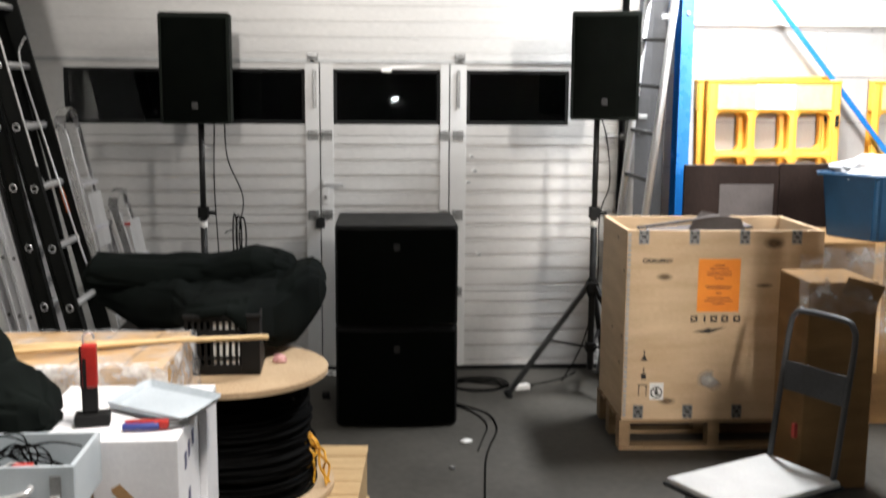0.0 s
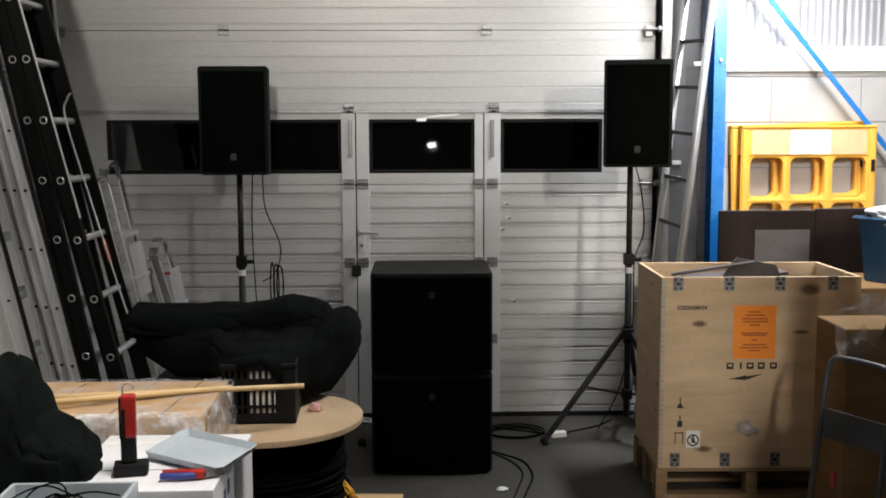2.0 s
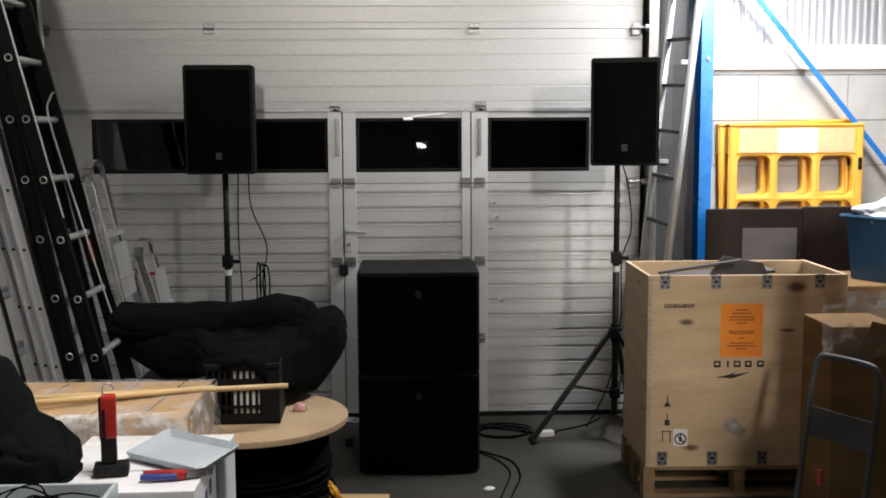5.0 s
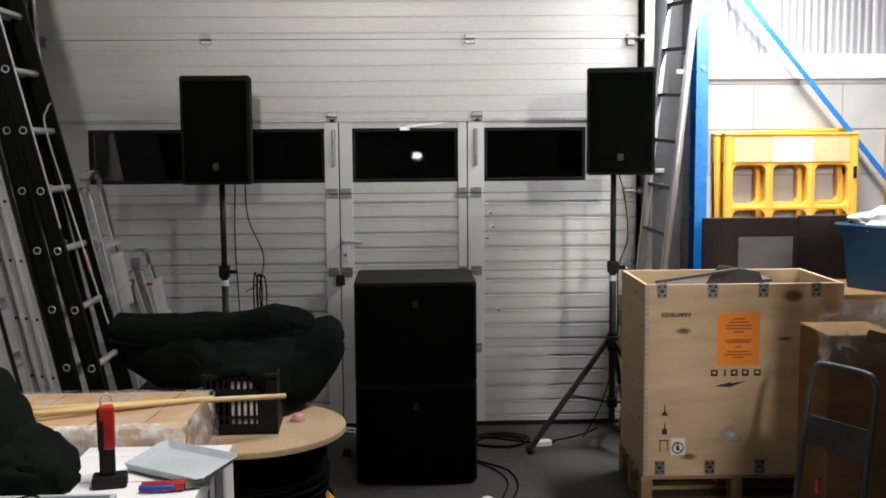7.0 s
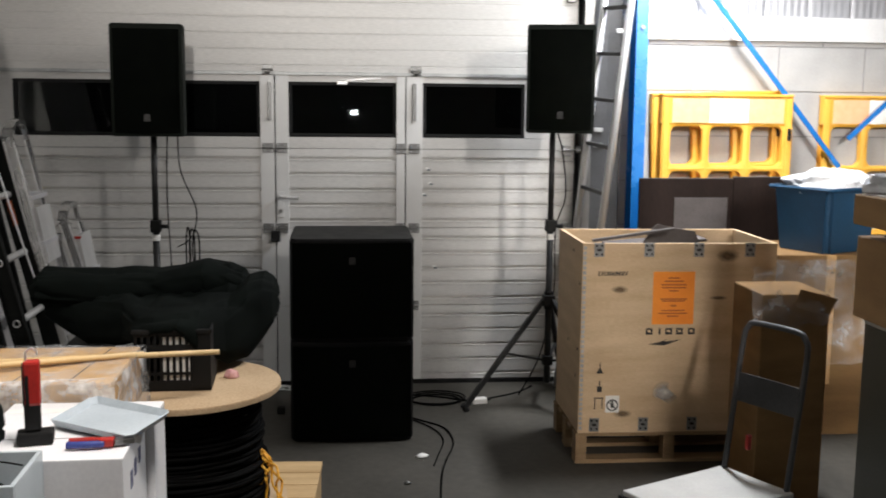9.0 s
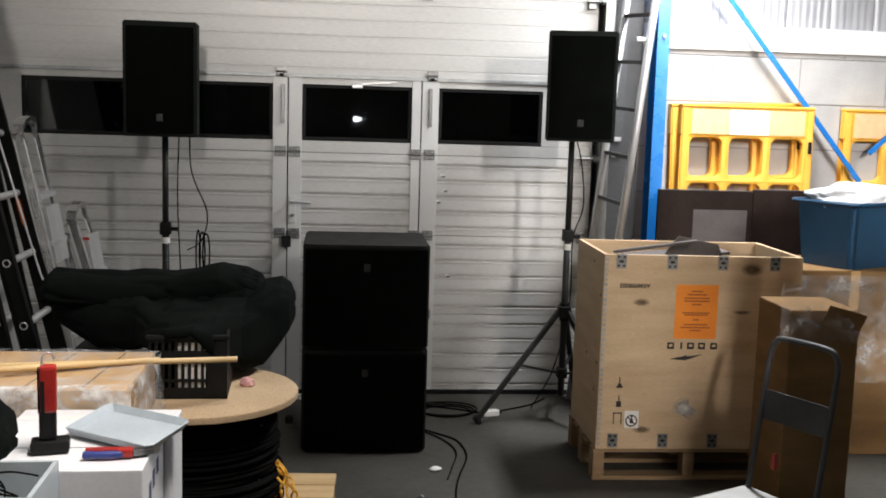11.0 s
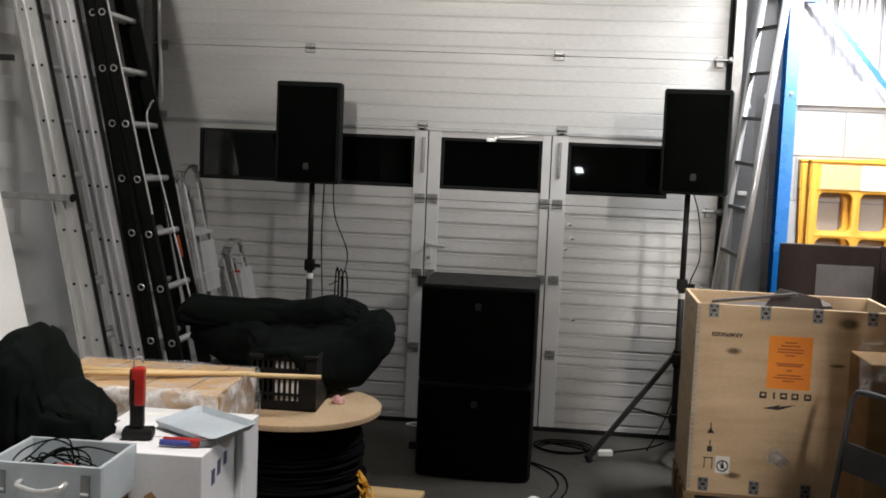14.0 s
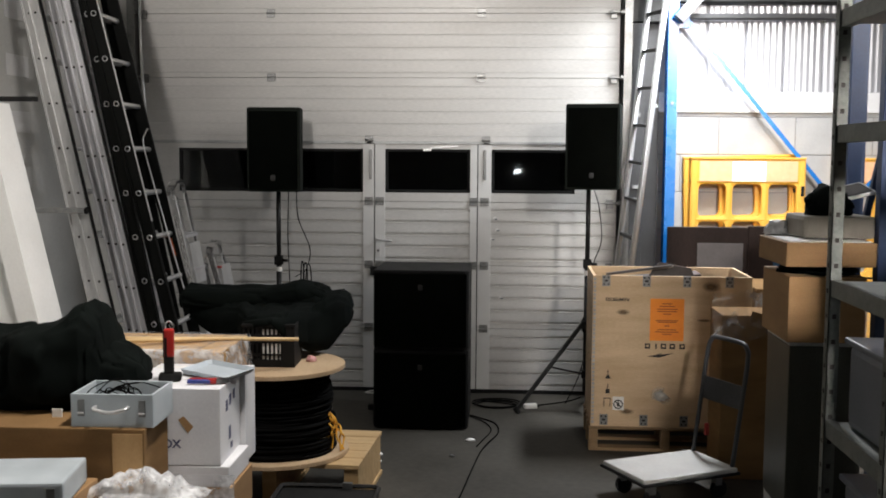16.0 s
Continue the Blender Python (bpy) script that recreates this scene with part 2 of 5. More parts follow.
def thing(name, label, category, m=None, group="", kind=""):
    ob = new(name)
    ob.empty_display_size = 0.1
    if m:
        ob.matrix_basis = m
    return tagged(ob, label, category, group, kind)


def box(bm, x0, x1, y0, y1, z0, z1, bevel=0.0, m=None):
    """A block between two corners, with eased edges."""
    got = bmesh.ops.create_cube(bm, size=1)["verts"]
    bmesh.ops.transform(bm, matrix=Matrix.Translation(((x0 + x1) / 2, (y0 + y1) / 2, (z0 + z1) / 2)) @ Matrix.Diagonal((abs(x1 - x0), abs(y1 - y0), abs(z1 - z0), 1)), verts=got)
    if bevel:
        es = list({e for v in got for e in v.link_edges})
        out = bmesh.ops.bevel(bm, geom=es, offset=bevel, segments=2, profile=0.6, affect="EDGES")
        got = list({v for f in out["faces"] for v in f.verts} | {v for v in got if v.is_valid})
    if m:
        bmesh.ops.transform(bm, matrix=m, verts=got)
    return bm


def block(x0, x1, y0, y1, z0, z1, bevel=0.0, m=None):
    return box(bmesh.new(), x0, x1, y0, y1, z0, z1, bevel, m)


def rod(bm, p, q, r, seg=10, r2=None):
    """A round bar from p to q."""
    p, q = Vector(p), Vector(q)
    d = q - p
    m = Matrix.Translation((p + q) / 2) @ d.to_track_quat("Z", "Y").to_matrix().to_4x4()
    bmesh.ops.create_cone(bm, cap_ends=True, segments=seg, radius1=r, radius2=r if r2 is None else r2, depth=d.length, matrix=m)
    return bm


def bar(bm, p, q, w, h, up=(0, 1, 0)):
    """A rectangular bar from p to q: w across, h along up."""
    p, q = Vector(p), Vector(q)
    d = (q - p).normalized()
    side = d.cross(Vector(up)).normalized()
    u = side.cross(d).normalized()
    vs = []
    for c in (p, q):
        for a, b in ((-1, -1), (1, -1), (1, 1), (-1, 1)):
            vs.append(bm.verts.new(c + side * a * w / 2 + u * b * h / 2))
    for f in ((3, 2, 1, 0), (4, 5, 6, 7), (0, 1, 5, 4), (1, 2, 6, 5), (2, 3, 7, 6), (3, 0, 4, 7)):
        bm.faces.new([vs[i] for i in f])
    return bm


def sweep(bm, pts, r, seg=8, closed=False):
    """A round tube along a line of points."""
    pts = [Vector(p) for p in pts]
    n, rings = len(pts), []
    for i, p in enumerate(pts):
        a, b = pts[(i - 1) % n if closed else max(i - 1, 0)], pts[(i + 1) % n if closed else min(i + 1, n - 1)]
        q = (b - a).to_track_quat("Z", "Y").to_matrix()
        rings.append([bm.verts.new(p + q @ Vector((math.cos(k * math.tau / seg) * r, math.sin(k * math.tau / seg) * r, 0))) for k in range(seg)])
    for i in range(n if closed else n - 1):
        a, b = rings[i], rings[(i + 1) % n]
        off = min(range(seg), key=lambda o: (a[0].co - b[o].co).length)
        for k in range(seg):
            bm.faces.new((a[k], a[(k + 1) % seg], b[(k + 1 + off) % seg], b[(k + off) % seg]))
    if not closed:
        bm.faces.new(rings[0][::-1])
        bm.faces.new(rings[-1])
    return bm


def curve_pts(pts, steps=8):
    """Catmull-Rom points through a few given ones."""
    pts = [Vector(p) for p in pts]
    out = []
    for i in range(len(pts) - 1):
        a, b, c, d = pts[max(i - 1, 0)], pts[i], pts[i + 1], pts[min(i + 2, len(pts) - 1)]
        for s in range(steps):
            t = s / steps
            out.append(0.5 * (2 * b + (c - a) * t + (2 * a - 5 * b + 4 * c - d) * t * t + (3 * b - a - 3 * c + d) * t ** 3))
    return out + [pts[-1]]


def outline(bm, pts, depth, axis_m=None):
    """A flat outline (x, z) pulled to a plate of that depth along y."""
    front = [bm.verts.new((x, 0, z)) for x, z in pts]
    back = [bm.verts.new((x, depth, z)) for x, z in pts]
    bm.faces.new(front)
    bm.faces.new(back[::-1])
    n = len(pts)
    for i in range(n):
        bm.faces.new((front[i], back[i], back[(i + 1) % n], front[(i + 1) % n]))
    bmesh.ops.recalc_face_normals(bm, faces=bm.faces)
    if axis_m:
        bmesh.ops.transform(bm, matrix=axis_m, verts=front + back)
    return bm


def rounded(w, h, r, seg=5):
    """A rounded rectangle's outline about its centre."""
    out = []
    for cx, cz, a0 in ((w / 2 - r, h / 2 - r, 0), (-w / 2 + r, h / 2 - r, 90), (-w / 2 + r, -h / 2 + r, 180), (w / 2 - r, -h / 2 + r, 270)):
        for k in range(seg + 1):
            a = radians(a0 + 90 * k / seg)
            out.append((cx + r * math.cos(a), cz + r * math.sin(a)))
    return out


# ---- structure ----
DOOR_L, DOOR_R = -2.35, 1.52
WALL_L, WALL_R, BACK, ROOF = -2.66, 6.2, -15.0, 4.6
tagged(part("floor", block(WALL_L - 0.2, WALL_R + 0.2, BACK, 0.6, -0.15, 0), M["floor"]), "smooth grey concrete warehouse floor with scuffs", "floor", kind="structure")
tagged(part("ceiling", block(WALL_L - 0.2, WALL_R + 0.2, BACK, 0.6, ROOF, ROOF + 0.15), M["ceiling"]), "pale metal warehouse roof lining", "ceiling", kind="structure")
tagged(part("wall_west", block(WALL_L - 0.2, WALL_L, BACK, 0.3, 0, ROOF), M["wall_paint"]), "pale painted wall behind the leaning ladders", "wall", kind="structure")
tagged(part("wall_east", block(WALL_R, WALL_R + 0.2, BACK, 0.3, 0, ROOF), M["wall_paint"]), "plain pale warehouse wall", "wall", kind="structure")
tagged(part("wall_south", block(WALL_L - 0.2, WALL_R + 0.2, BACK - 0.2, BACK, 0, ROOF), M["wall_paint"]), "plain pale warehouse end wall", "wall", kind="structure")
bm = bmesh.new()
box(bm, WALL_L, DOOR_L - 0.02, 0.1, 0.3, 0, ROOF)
box(bm, DOOR_L - 0.02, DOOR_R + 0.02, 0.1, 0.3, 4.1, ROOF)
tagged(part("wall_north", bm, M["wall_paint"]), "grey wall round the sectional door", "wall", kind="structure")

tagged(part("wall_north_jamb", block(DOOR_R + 0.02, 1.85, 0.1, 0.3, 0, ROOF), M["jamb_grey"]), "dark grey steel facing between door and column", "wall", kind="structure")

# block wall to the right of the door, with cladding above
north = part("wall_north_block", block(1.85, WALL_R, 0.142, 0.32, 0, 2.3), M["mortar"])
tagged(north, "pale grey painted concrete block wall", "wall", kind="structure")
tagged(part("cladding_rail", block(1.85, WALL_R, 0.115, 0.2, 2.3, 2.46, 0.006), M["trim_white"]), "white flashing rail above the block wall", "trim", kind="structure")
bm = bmesh.new()
x, pts = 1.931, [(1.85, 0.188)]
while x < WALL_R:
    pts += [(x, 0.188), (x + 0.003, 0.199), (x + 0.009, 0.199), (x + 0.012, 0.188)]
    for k in range(1, 36):
        pts.append((x + 0.012 + k * 0.00814, 0.188 - 0.0009 * (1 - math.cos(k * math.tau / 6)) * (1.0 + 0.3 * math.sin(x * 7 + k))))
    x += 0.305
lo = [bm.verts.new((px, py, 2.46)) for px, py in pts]
hi = [bm.verts.new((px, py, ROOF)) for px, py in pts]
for i in range(len(pts) - 1):
    bm.faces.new((lo[i], lo[i + 1], hi[i + 1], hi[i]))
bk = [bm.verts.new((px, py + 0.02, 2.46)) for px, py in pts], [bm.verts.new((px, py + 0.02, ROOF)) for px, py in pts]
for i in range(len(pts) - 1):
    bm.faces.new((bk[0][i + 1], bk[0][i], bk[1][i], bk[1][i + 1]))
tagged(smooth(part("cladding_wall", bm, M["cladding"])), "silver-white ribbed metal wall cladding under bright light", "cladding", kind="structure")

# painted blocks of the wall, each laid on the mortar
bw, bh, joint = 0.600, 0.294, 0.008
shared = {}
for row in range(9):
    z0 = row * (bh + joint) - 0.148
    z, z1 = max(z0, 0.0), min(z0 + bh, 2.298)
    if z1 - z < 0.02:
        continue
    x = 1.736 if row % 2 else 1.432
    while x < 4.4:
        x0, x1 = max(x, 1.86), min(x + bw, 4.4)
        key = (round(x1 - x0, 3), round(z1 - z, 3))
        if key[0] > 0.03:
            if key not in shared:
                ob = part("block", block(0, key[0], 0, 0.03, 0, key[1], 0.004), M["block"], north)
                shared[key] = ob.data
            else:
                ob = new("block", shared[key])
                ob.parent = north
            ob.location = (x0, 0.1365 + random.uniform(-0.0008, 0.0008), z)
        x += bw + joint
for z in (3.035, 3.165):
    bm = box(bmesh.new(), 1.99, WALL_R, 0.02, 0.16, z, z + 0.008)
    box(bm, 1.99, WALL_R, 0.02, 0.026, z + 0.008, z + 0.034)
    box(bm, 1.99, WALL_R, 0.026, 0.06, z + 0.028, z + 0.034)
    tagged(part("purlin", bm, M["jamb_grey"]), "dark steel wall purlin above the cladding", "purlin", kind="structure")
tagged(part("knee_brace", bar(bmesh.new(), (1.95, -0.16, 3.0), (2.6, -0.16, 3.75), 0.09, 0.08), M["jamb_grey"]), "grey steel knee brace at the column head", "brace", kind="structure")
bm = box(bmesh.new(), 1.60, 1.87, -0.02, 0.095, 3.0, ROOF, 0.004)
tagged(part("shaft_housing", bm, M["black_paint"]), "dark housing beside the door shaft", "housing", kind="structure")
tagged(part("jamb_east", block(1.62, 1.72, -0.02, 0.095, 0, 2.99, 0.003), M["jamb_grey"]), "grey steel door jamb with bolt plates", "jamb", kind="structure")


# ---- sectional door ----
SEAMS = (0.03, 0.535, 1.05, 1.565, 2.045, 2.56, 3.07, 3.58, 4.09)
WIN_Z = (1.640, 1.990)


def ribbed(x0, x1, z0, z1, depth=0.012):
    """One door panel, 40 mm thick: boards that slope out towards their lower lip, each over a narrow undercut groove."""
    bm = bmesh.new()
    lip = depth * 0.15
    prof = [(0.0, z1 - 0.002)]
    for drop in (0.070, 0.168, 0.269, 0.368, 0.469):
        z = z1 - drop
        if z < z0 + 0.03:
            break
        prof += [(-lip, z + 0.026), (-lip, z + 0.005 + depth), (depth, z + 0.0035 + depth), (depth, z + 0.003), (-lip, z - 0.005), (0.0, z - 0.018)]
    prof += [(0.0, z0 + 0.002), (0.04, z0 + 0.002), (0.04, z1 - 0.002)]
    a = [bm.verts.new((x0, y, z)) for y, z in prof]
    b = [bm.verts.new((x1, y, z)) for y, z in prof]
    for i in range(len(prof)):
        j = (i + 1) % len(prof)
        bm.faces.new((a[i], b[i], b[j], a[j]))
    bm.faces.new(a)
    bm.faces.new(b[::-1])
    bmesh.ops.recalc_face_normals(bm, faces=bm.faces)
    return bm


door = thing("sectional_door", "white ribbed sectional garage door with a dark window band", "garage door", kind="structure")
STILE_L, STILE_R = (-0.525, -0.345), (0.345, 0.515)
for k in range(len(SEAMS) - 1):
    z0, z1 = SEAMS[k], SEAMS[k + 1]
    if k >= 4:
        part("panel", ribbed(DOOR_L, DOOR_R, z0, z1, 0.002), M["door_white"], door)
    elif k == 3:
        for x0, x1 in ((DOOR_L, STILE_L[0]), (STILE_L[1], STILE_R[0]), (STILE_R[1], DOOR_R)):
            part("panel", ribbed(x0, x1, z0, WIN_Z[0]), M["door_white"], door)
            part("panel", block(x0, x1, 0, 0.04, WIN_Z[1], z1 - 0.002), M["door_white"], door)
        part("panel", block(DOOR_L, -2.045, 0, 0.04, WIN_Z[0], WIN_Z[1]), M["door_white"], door)
        part("panel", block(1.185, DOOR_R, 0, 0.04, WIN_Z[0], WIN_Z[1]), M["door_white"], door)
    else:
        for x0, x1 in ((DOOR_L, STILE_L[0]), (STILE_L[1], STILE_R[0]), (STILE_R[1], DOOR_R)):
            part("panel", ribbed(x0, x1, z0, z1), M["door_white"], door)
for (x0, x1), gap in ((STILE_L, -0.432), (STILE_R, 0.405)):
    for k in range(4):
        z0, z1 = SEAMS[k] + 0.002, SEAMS[k + 1] - 0.002
        part("stile", block(x0, gap - 0.004, -0.008, 0.04, z0, z1, 0.002), M["door_frame"], door)
        part("stile", block(gap + 0.004, x1, -0.008, 0.04, z0, z1, 0.002), M["door_frame"], door)
part("top_rail", block(DOOR_L, DOOR_R, -0.014, -0.001, 2.030, 2.052, 0.002), M["galv"], door, "grey aluminium rail over the windows")
part("bottom_seal", block(DOOR_L, DOOR_R, -0.005, 0.045, 0.0, 0.028, 0.004), M["rubber"], door, "black rubber seal on the floor")
for x0, x1 in ((-2.045, STILE_L[0]), (STILE_L[1], STILE_R[0]), (STILE_R[1], 1.185)):
    turn = -1.3 if x0 > 0.4 else 0.0
    xm = (x0 + x1) / 2
    w = part("window", block(x0 - xm, x1 - xm, -0.003, 0.003, *WIN_Z), M["glass"], door, "dark window pane with night behind")
    w.matrix_basis = pose(xm, 0.022, 0, 0, 0, turn)
    bm = bmesh.new()
    t = 0.022
    box(bm, x0, x1, 0.004, 0.04, WIN_Z[0], WIN_Z[0] + t, 0.003)
    box(bm, x0, x1, 0.004, 0.04, WIN_Z[1] - t, WIN_Z[1], 0.003)
    box(bm, x0, x0 + t, 0.005, 0.04, WIN_Z[0] + t, WIN_Z[1] - t, 0.003)
    box(bm, x1 - t, x1, 0.005, 0.04, WIN_Z[0] + t, WIN_Z[1] - t, 0.003)
    f = part("window_frame", bm, M["rubber"], w, "black window gasket frame")
    f.matrix_basis = w.matrix_basis.inverted()
tagged(part("night_backdrop", block(-8, 8, 3.0, 3.05, -0.1, 6), M["rubber"]), "dark night outside the door windows", "backdrop", kind="structure")


def hinge(x, z, parent=door):
    """A galvanised strap hinge: two leaves, a knuckle and bolt heads."""
    h = part("hinge", rod(box(box(bmesh.new(), -0.034, 0.034, -0.014, -0.0085, 0.004, 0.032, 0.002), -0.034, 0.034, -0.014, -0.0085, -0.032, -0.004, 0.002), (-0.034, -0.017, 0), (0.034, -0.017, 0), 0.0065, 8), M["steel"], parent)
    h.location = (x, 0, z)
    bm = bmesh.new()
    for bx in (-0.02, 0.02):
        for bz in (-0.02, 0.02):
            rod(bm, (bx, -0.019, bz), (bx, -0.014, bz), 0.006, 6)
    part("bolts", bm, M["galv"], h)
    return h


for x, z in ((-1.272, 2.56), (0.425, 2.56), (-1.272, 3.07), (0.425, 3.07), (-0.475, 2.062), (0.47, 2.062), (-0.478, 1.568), (-0.388, 1.568), (0.375, 1.568), (0.462, 1.568), (-0.478, 1.05), (-0.388, 1.05), (0.375, 1.05), (0.462, 1.05), (-0.478, 0.535), (0.462, 0.535)):
    hinge(x, z)
for x, z in ((1.49, 3.06), (1.495, 2.55), (1.485, 2.06), (1.485, 1.56), (1.485, 1.05), (-2.335, 3.06), (-2.33, 2.55), (-2.33, 2.06), (-2.33, 1.56)):
    out = 1 if x > 0 else -1
    r = part("roller_bracket", box(bmesh.new(), -0.026, 0.026, -0.03, -0.001, -0.035, 0.035, 0.004), M["steel"], door, "galvanised roller bracket")
    r.location = (x - out * 0.02, 0, z)
    part("roller", rod(rod(bmesh.new(), (-0.05 * out, -0.065, 0.01), (0.07 * out, -0.065, 0.01), 0.008), (0.05 * out, -0.065, 0.01), (0.085 * out, -0.065, 0.01), 0.023, 14), M["steel"], r)
handle = part("door_handle", sweep(bmesh.new(), curve_pts(((-0.40, -0.012, 1.255), (-0.40, -0.06, 1.255), (-0.38, -0.066, 1.256), (-0.285, -0.062, 1.25)), 5), 0.010), M["alu"], door, "silver lever handle")
part("escutcheon", block(-0.422, -0.378, -0.0145, -0.0082, 1.12, 1.29, 0.003), M["door_frame"], door)
part("keyhole", rod(bmesh.new(), (-0.40, -0.02, 1.165), (-0.40, -0.0146, 1.165), 0.011, 12), M["steel"], door)
part("padlock", box(bmesh.new(), -0.462, -0.405, -0.045, -0.010, 0.965, 1.035, 0.006), M["rubber"], door, "small black lock box")
for x in (-0.463, 0.462):
    part("guide_bar", box(bmesh.new(), x - 0.011, x + 0.011, -0.022, -0.009, 1.745, 1.985, 0.003), M["steel"], door, "upright grey steel guide bar")
arm = part("door_closer", box(bmesh.new(), -0.035, 0.03, -0.05, -0.0145, 1.972, 1.998, 0.004), M["alu"], door, "silver overhead closer with a sliding arm")
part("closer_arm", bar(bmesh.new(), (0.02, -0.034, 2.0), (0.24, -0.026, 2.018), 0.012, 0.008), M["alu"], arm)
for x, z in ((0.548, 1.437), (0.566, 1.344), (0.525, 1.27), (0.60, 0.79)):
    bm = outline(bmesh.new(), [(x + 0.019 * math.cos(a) * (0.7 + 0.3 * math.sin(3 * a + z * 40)), z + 0.011 * math.sin(a)) for a in (k * math.tau / 12 for k in range(12))], 0.002, Matrix.Translation((0, -0.0035, 0)))
    sc = part("scar", bm, M["chip"], door, "chipped white paint dent")
    # grey patch on each chip paints the small shadow in the dent
    part("dent", outline(bmesh.new(), [(x + 0.008 + 0.014 * math.cos(a), z - 0.006 + 0.007 * math.sin(a)) for a in (k * math.tau / 10 for k in range(10))], 0.001, Matrix.Translation((0, -0.0048, 0))), M["tube_grey"], sc)
for x0, x1 in ((1.548, 1.61), (-2.43, -2.368)):
    bm = box(bmesh.new(), x0, x0 + 0.004, -0.085, 0.09, 0.02, 3.9)
    box(bm, x1 - 0.004, x1, -0.085, 0.09, 0.02, 3.9)
    box(bm, x0, x1, -0.089, -0.085, 0.02, 3.9)
    tagged(part("door_track", bm, M["steel"]), "upright galvanised track of the sectional door", "door track", kind="structure")
for z, x in ((2.27, 1.66), (1.70, 1.67), (1.60, 1.67), (2.34, 1.80)):
    tagged(part("fixing_plate", box(bmesh.new(), x - 0.03, x + 0.03, -0.035, -0.021, z - 0.014, z + 0.014, 0.003), M["galv"]), "bright steel fixing plate on the jamb", "fixing plate", kind="structure")
tagged(part("hanging_strap", sweep(bmesh.new(), curve_pts(((-2.31, -0.12, 3.6), (-2.30, -0.14, 2.8), (-2.27, -0.15, 2.3), (-2.27, -0.14, 2.15)), 6), 0.012), M["alu"]), "pale door pull strap hanging at the track", "strap")


# ---- loudspeakers ----
def subwoofer(m, w=0.675, h=0.565, d=0.66):
    s = thing("subwoofer", "large black subwoofer cabinet with a curved steel grille", "loudspeaker", m, "subwoofer stack")
    body = [(-w / 2, 0.07), (-w / 2, d), (w / 2, d), (w / 2, 0.07), (w / 2 - 0.03, 0.03), (-w / 2 + 0.03, 0.03)]
    bm = bmesh.new()
    lo, hi = [bm.verts.new((x, y, 0.006)) for x, y in body], [bm.verts.new((x, y, h)) for x, y in body]
    bm.faces.new(lo), bm.faces.new(hi[::-1])
    for i in range(6):
        bm.faces.new((lo[i], hi[i], hi[(i + 1) % 6], lo[(i + 1) % 6]))
    bmesh.ops.recalc_face_normals(bm, faces=bm.faces)
    bmesh.ops.bevel(bm, geom=bm.edges[:], offset=0.008, segments=2, affect="EDGES")
    part("cabinet", bm, M["black_plastic"], s)
    bm = bmesh.new()
    n, rows = 14, []
    for z in (0.025, h - 0.02):
        rows.append([bm.verts.new(((-0.5 + k / n) * (w - 0.03), 0.028 - 0.028 * math.sin(math.pi * k / n) ** 0.7, z)) for k in range(n + 1)])
    for k in range(n):
        bm.faces.new((rows[0][k], rows[0][k + 1], rows[1][k + 1], rows[1][k]))
    bmesh.ops.solidify(bm, geom=bm.faces[:], thickness=-0.004)
    smooth(part("grille", bm, M["black_grille"], s, "black perforated steel grille"))
    part("badge", block(-0.017, 0.017, -0.006, -0.001, h - 0.135, h - 0.095, 0.002), M["badge"], s, "small grey maker's badge")
    for x in (-w / 2 + 0.06, w / 2 - 0.06):
        for y in (0.12, d - 0.06):
            part("foot", rod(bmesh.new(), (x, y, 0), (x, y, 0.012), 0.02), M["rubber"], s)
    return s


sub = subwoofer(pose(0.045, -1.225, 0, 0, 0, 0))
sub2 = copy_thing(sub, pose(0.045, -1.225, 0.567, 0, 0, 0))


def top_speaker(m, w=0.395, h=0.625, d=0.37):
    s = thing("loudspeaker", "black two-way loudspeaker box on a tripod stand", "loudspeaker", m, "stand speakers")
    bm = bmesh.new()
    plan = [(-w / 2, 0.012), (-w / 2, 0.16), (-w / 2 + 0.1, d), (w / 2 - 0.1, d), (w / 2, 0.16), (w / 2, 0.012)]
    lo, hi = [bm.verts.new((x, y, 0)) for x, y in plan], [bm.verts.new((x, y, h)) for x, y in plan]
    bm.faces.new(lo), bm.faces.new(hi[::-1])
    for i in range(6):
        bm.faces.new((lo[i], hi[i], hi[(i + 1) % 6], lo[(i + 1) % 6]))
    bmesh.ops.recalc_face_normals(bm, faces=bm.faces)
    bmesh.ops.bevel(bm, geom=bm.edges[:], offset=0.008, segments=2, affect="EDGES")
    part("cabinet", bm, M["black_grille"], s)
    bm = bmesh.new()
    n, rows = 10, []
    for z in (0.02, h - 0.03):
        rows.append([bm.verts.new(((-0.5 + k / n) * (w - 0.02), 0.014 - 0.022 * math.sin(math.pi * k / n) ** 0.7, z)) for k in range(n + 1)])
    for k in range(n):
        bm.faces.new((rows[0][k], rows[0][k + 1], rows[1][k + 1], rows[1][k]))
    bmesh.ops.solidify(bm, geom=bm.faces[:], thickness=-0.004)
    smooth(part("grille", bm, M["black_grille"], s, "black perforated steel grille"))
    part("badge", block(-0.017, 0.017, -0.014, -0.008, 0.085, 0.125, 0.002), M["badge"], s, "small grey maker's badge")
    return s


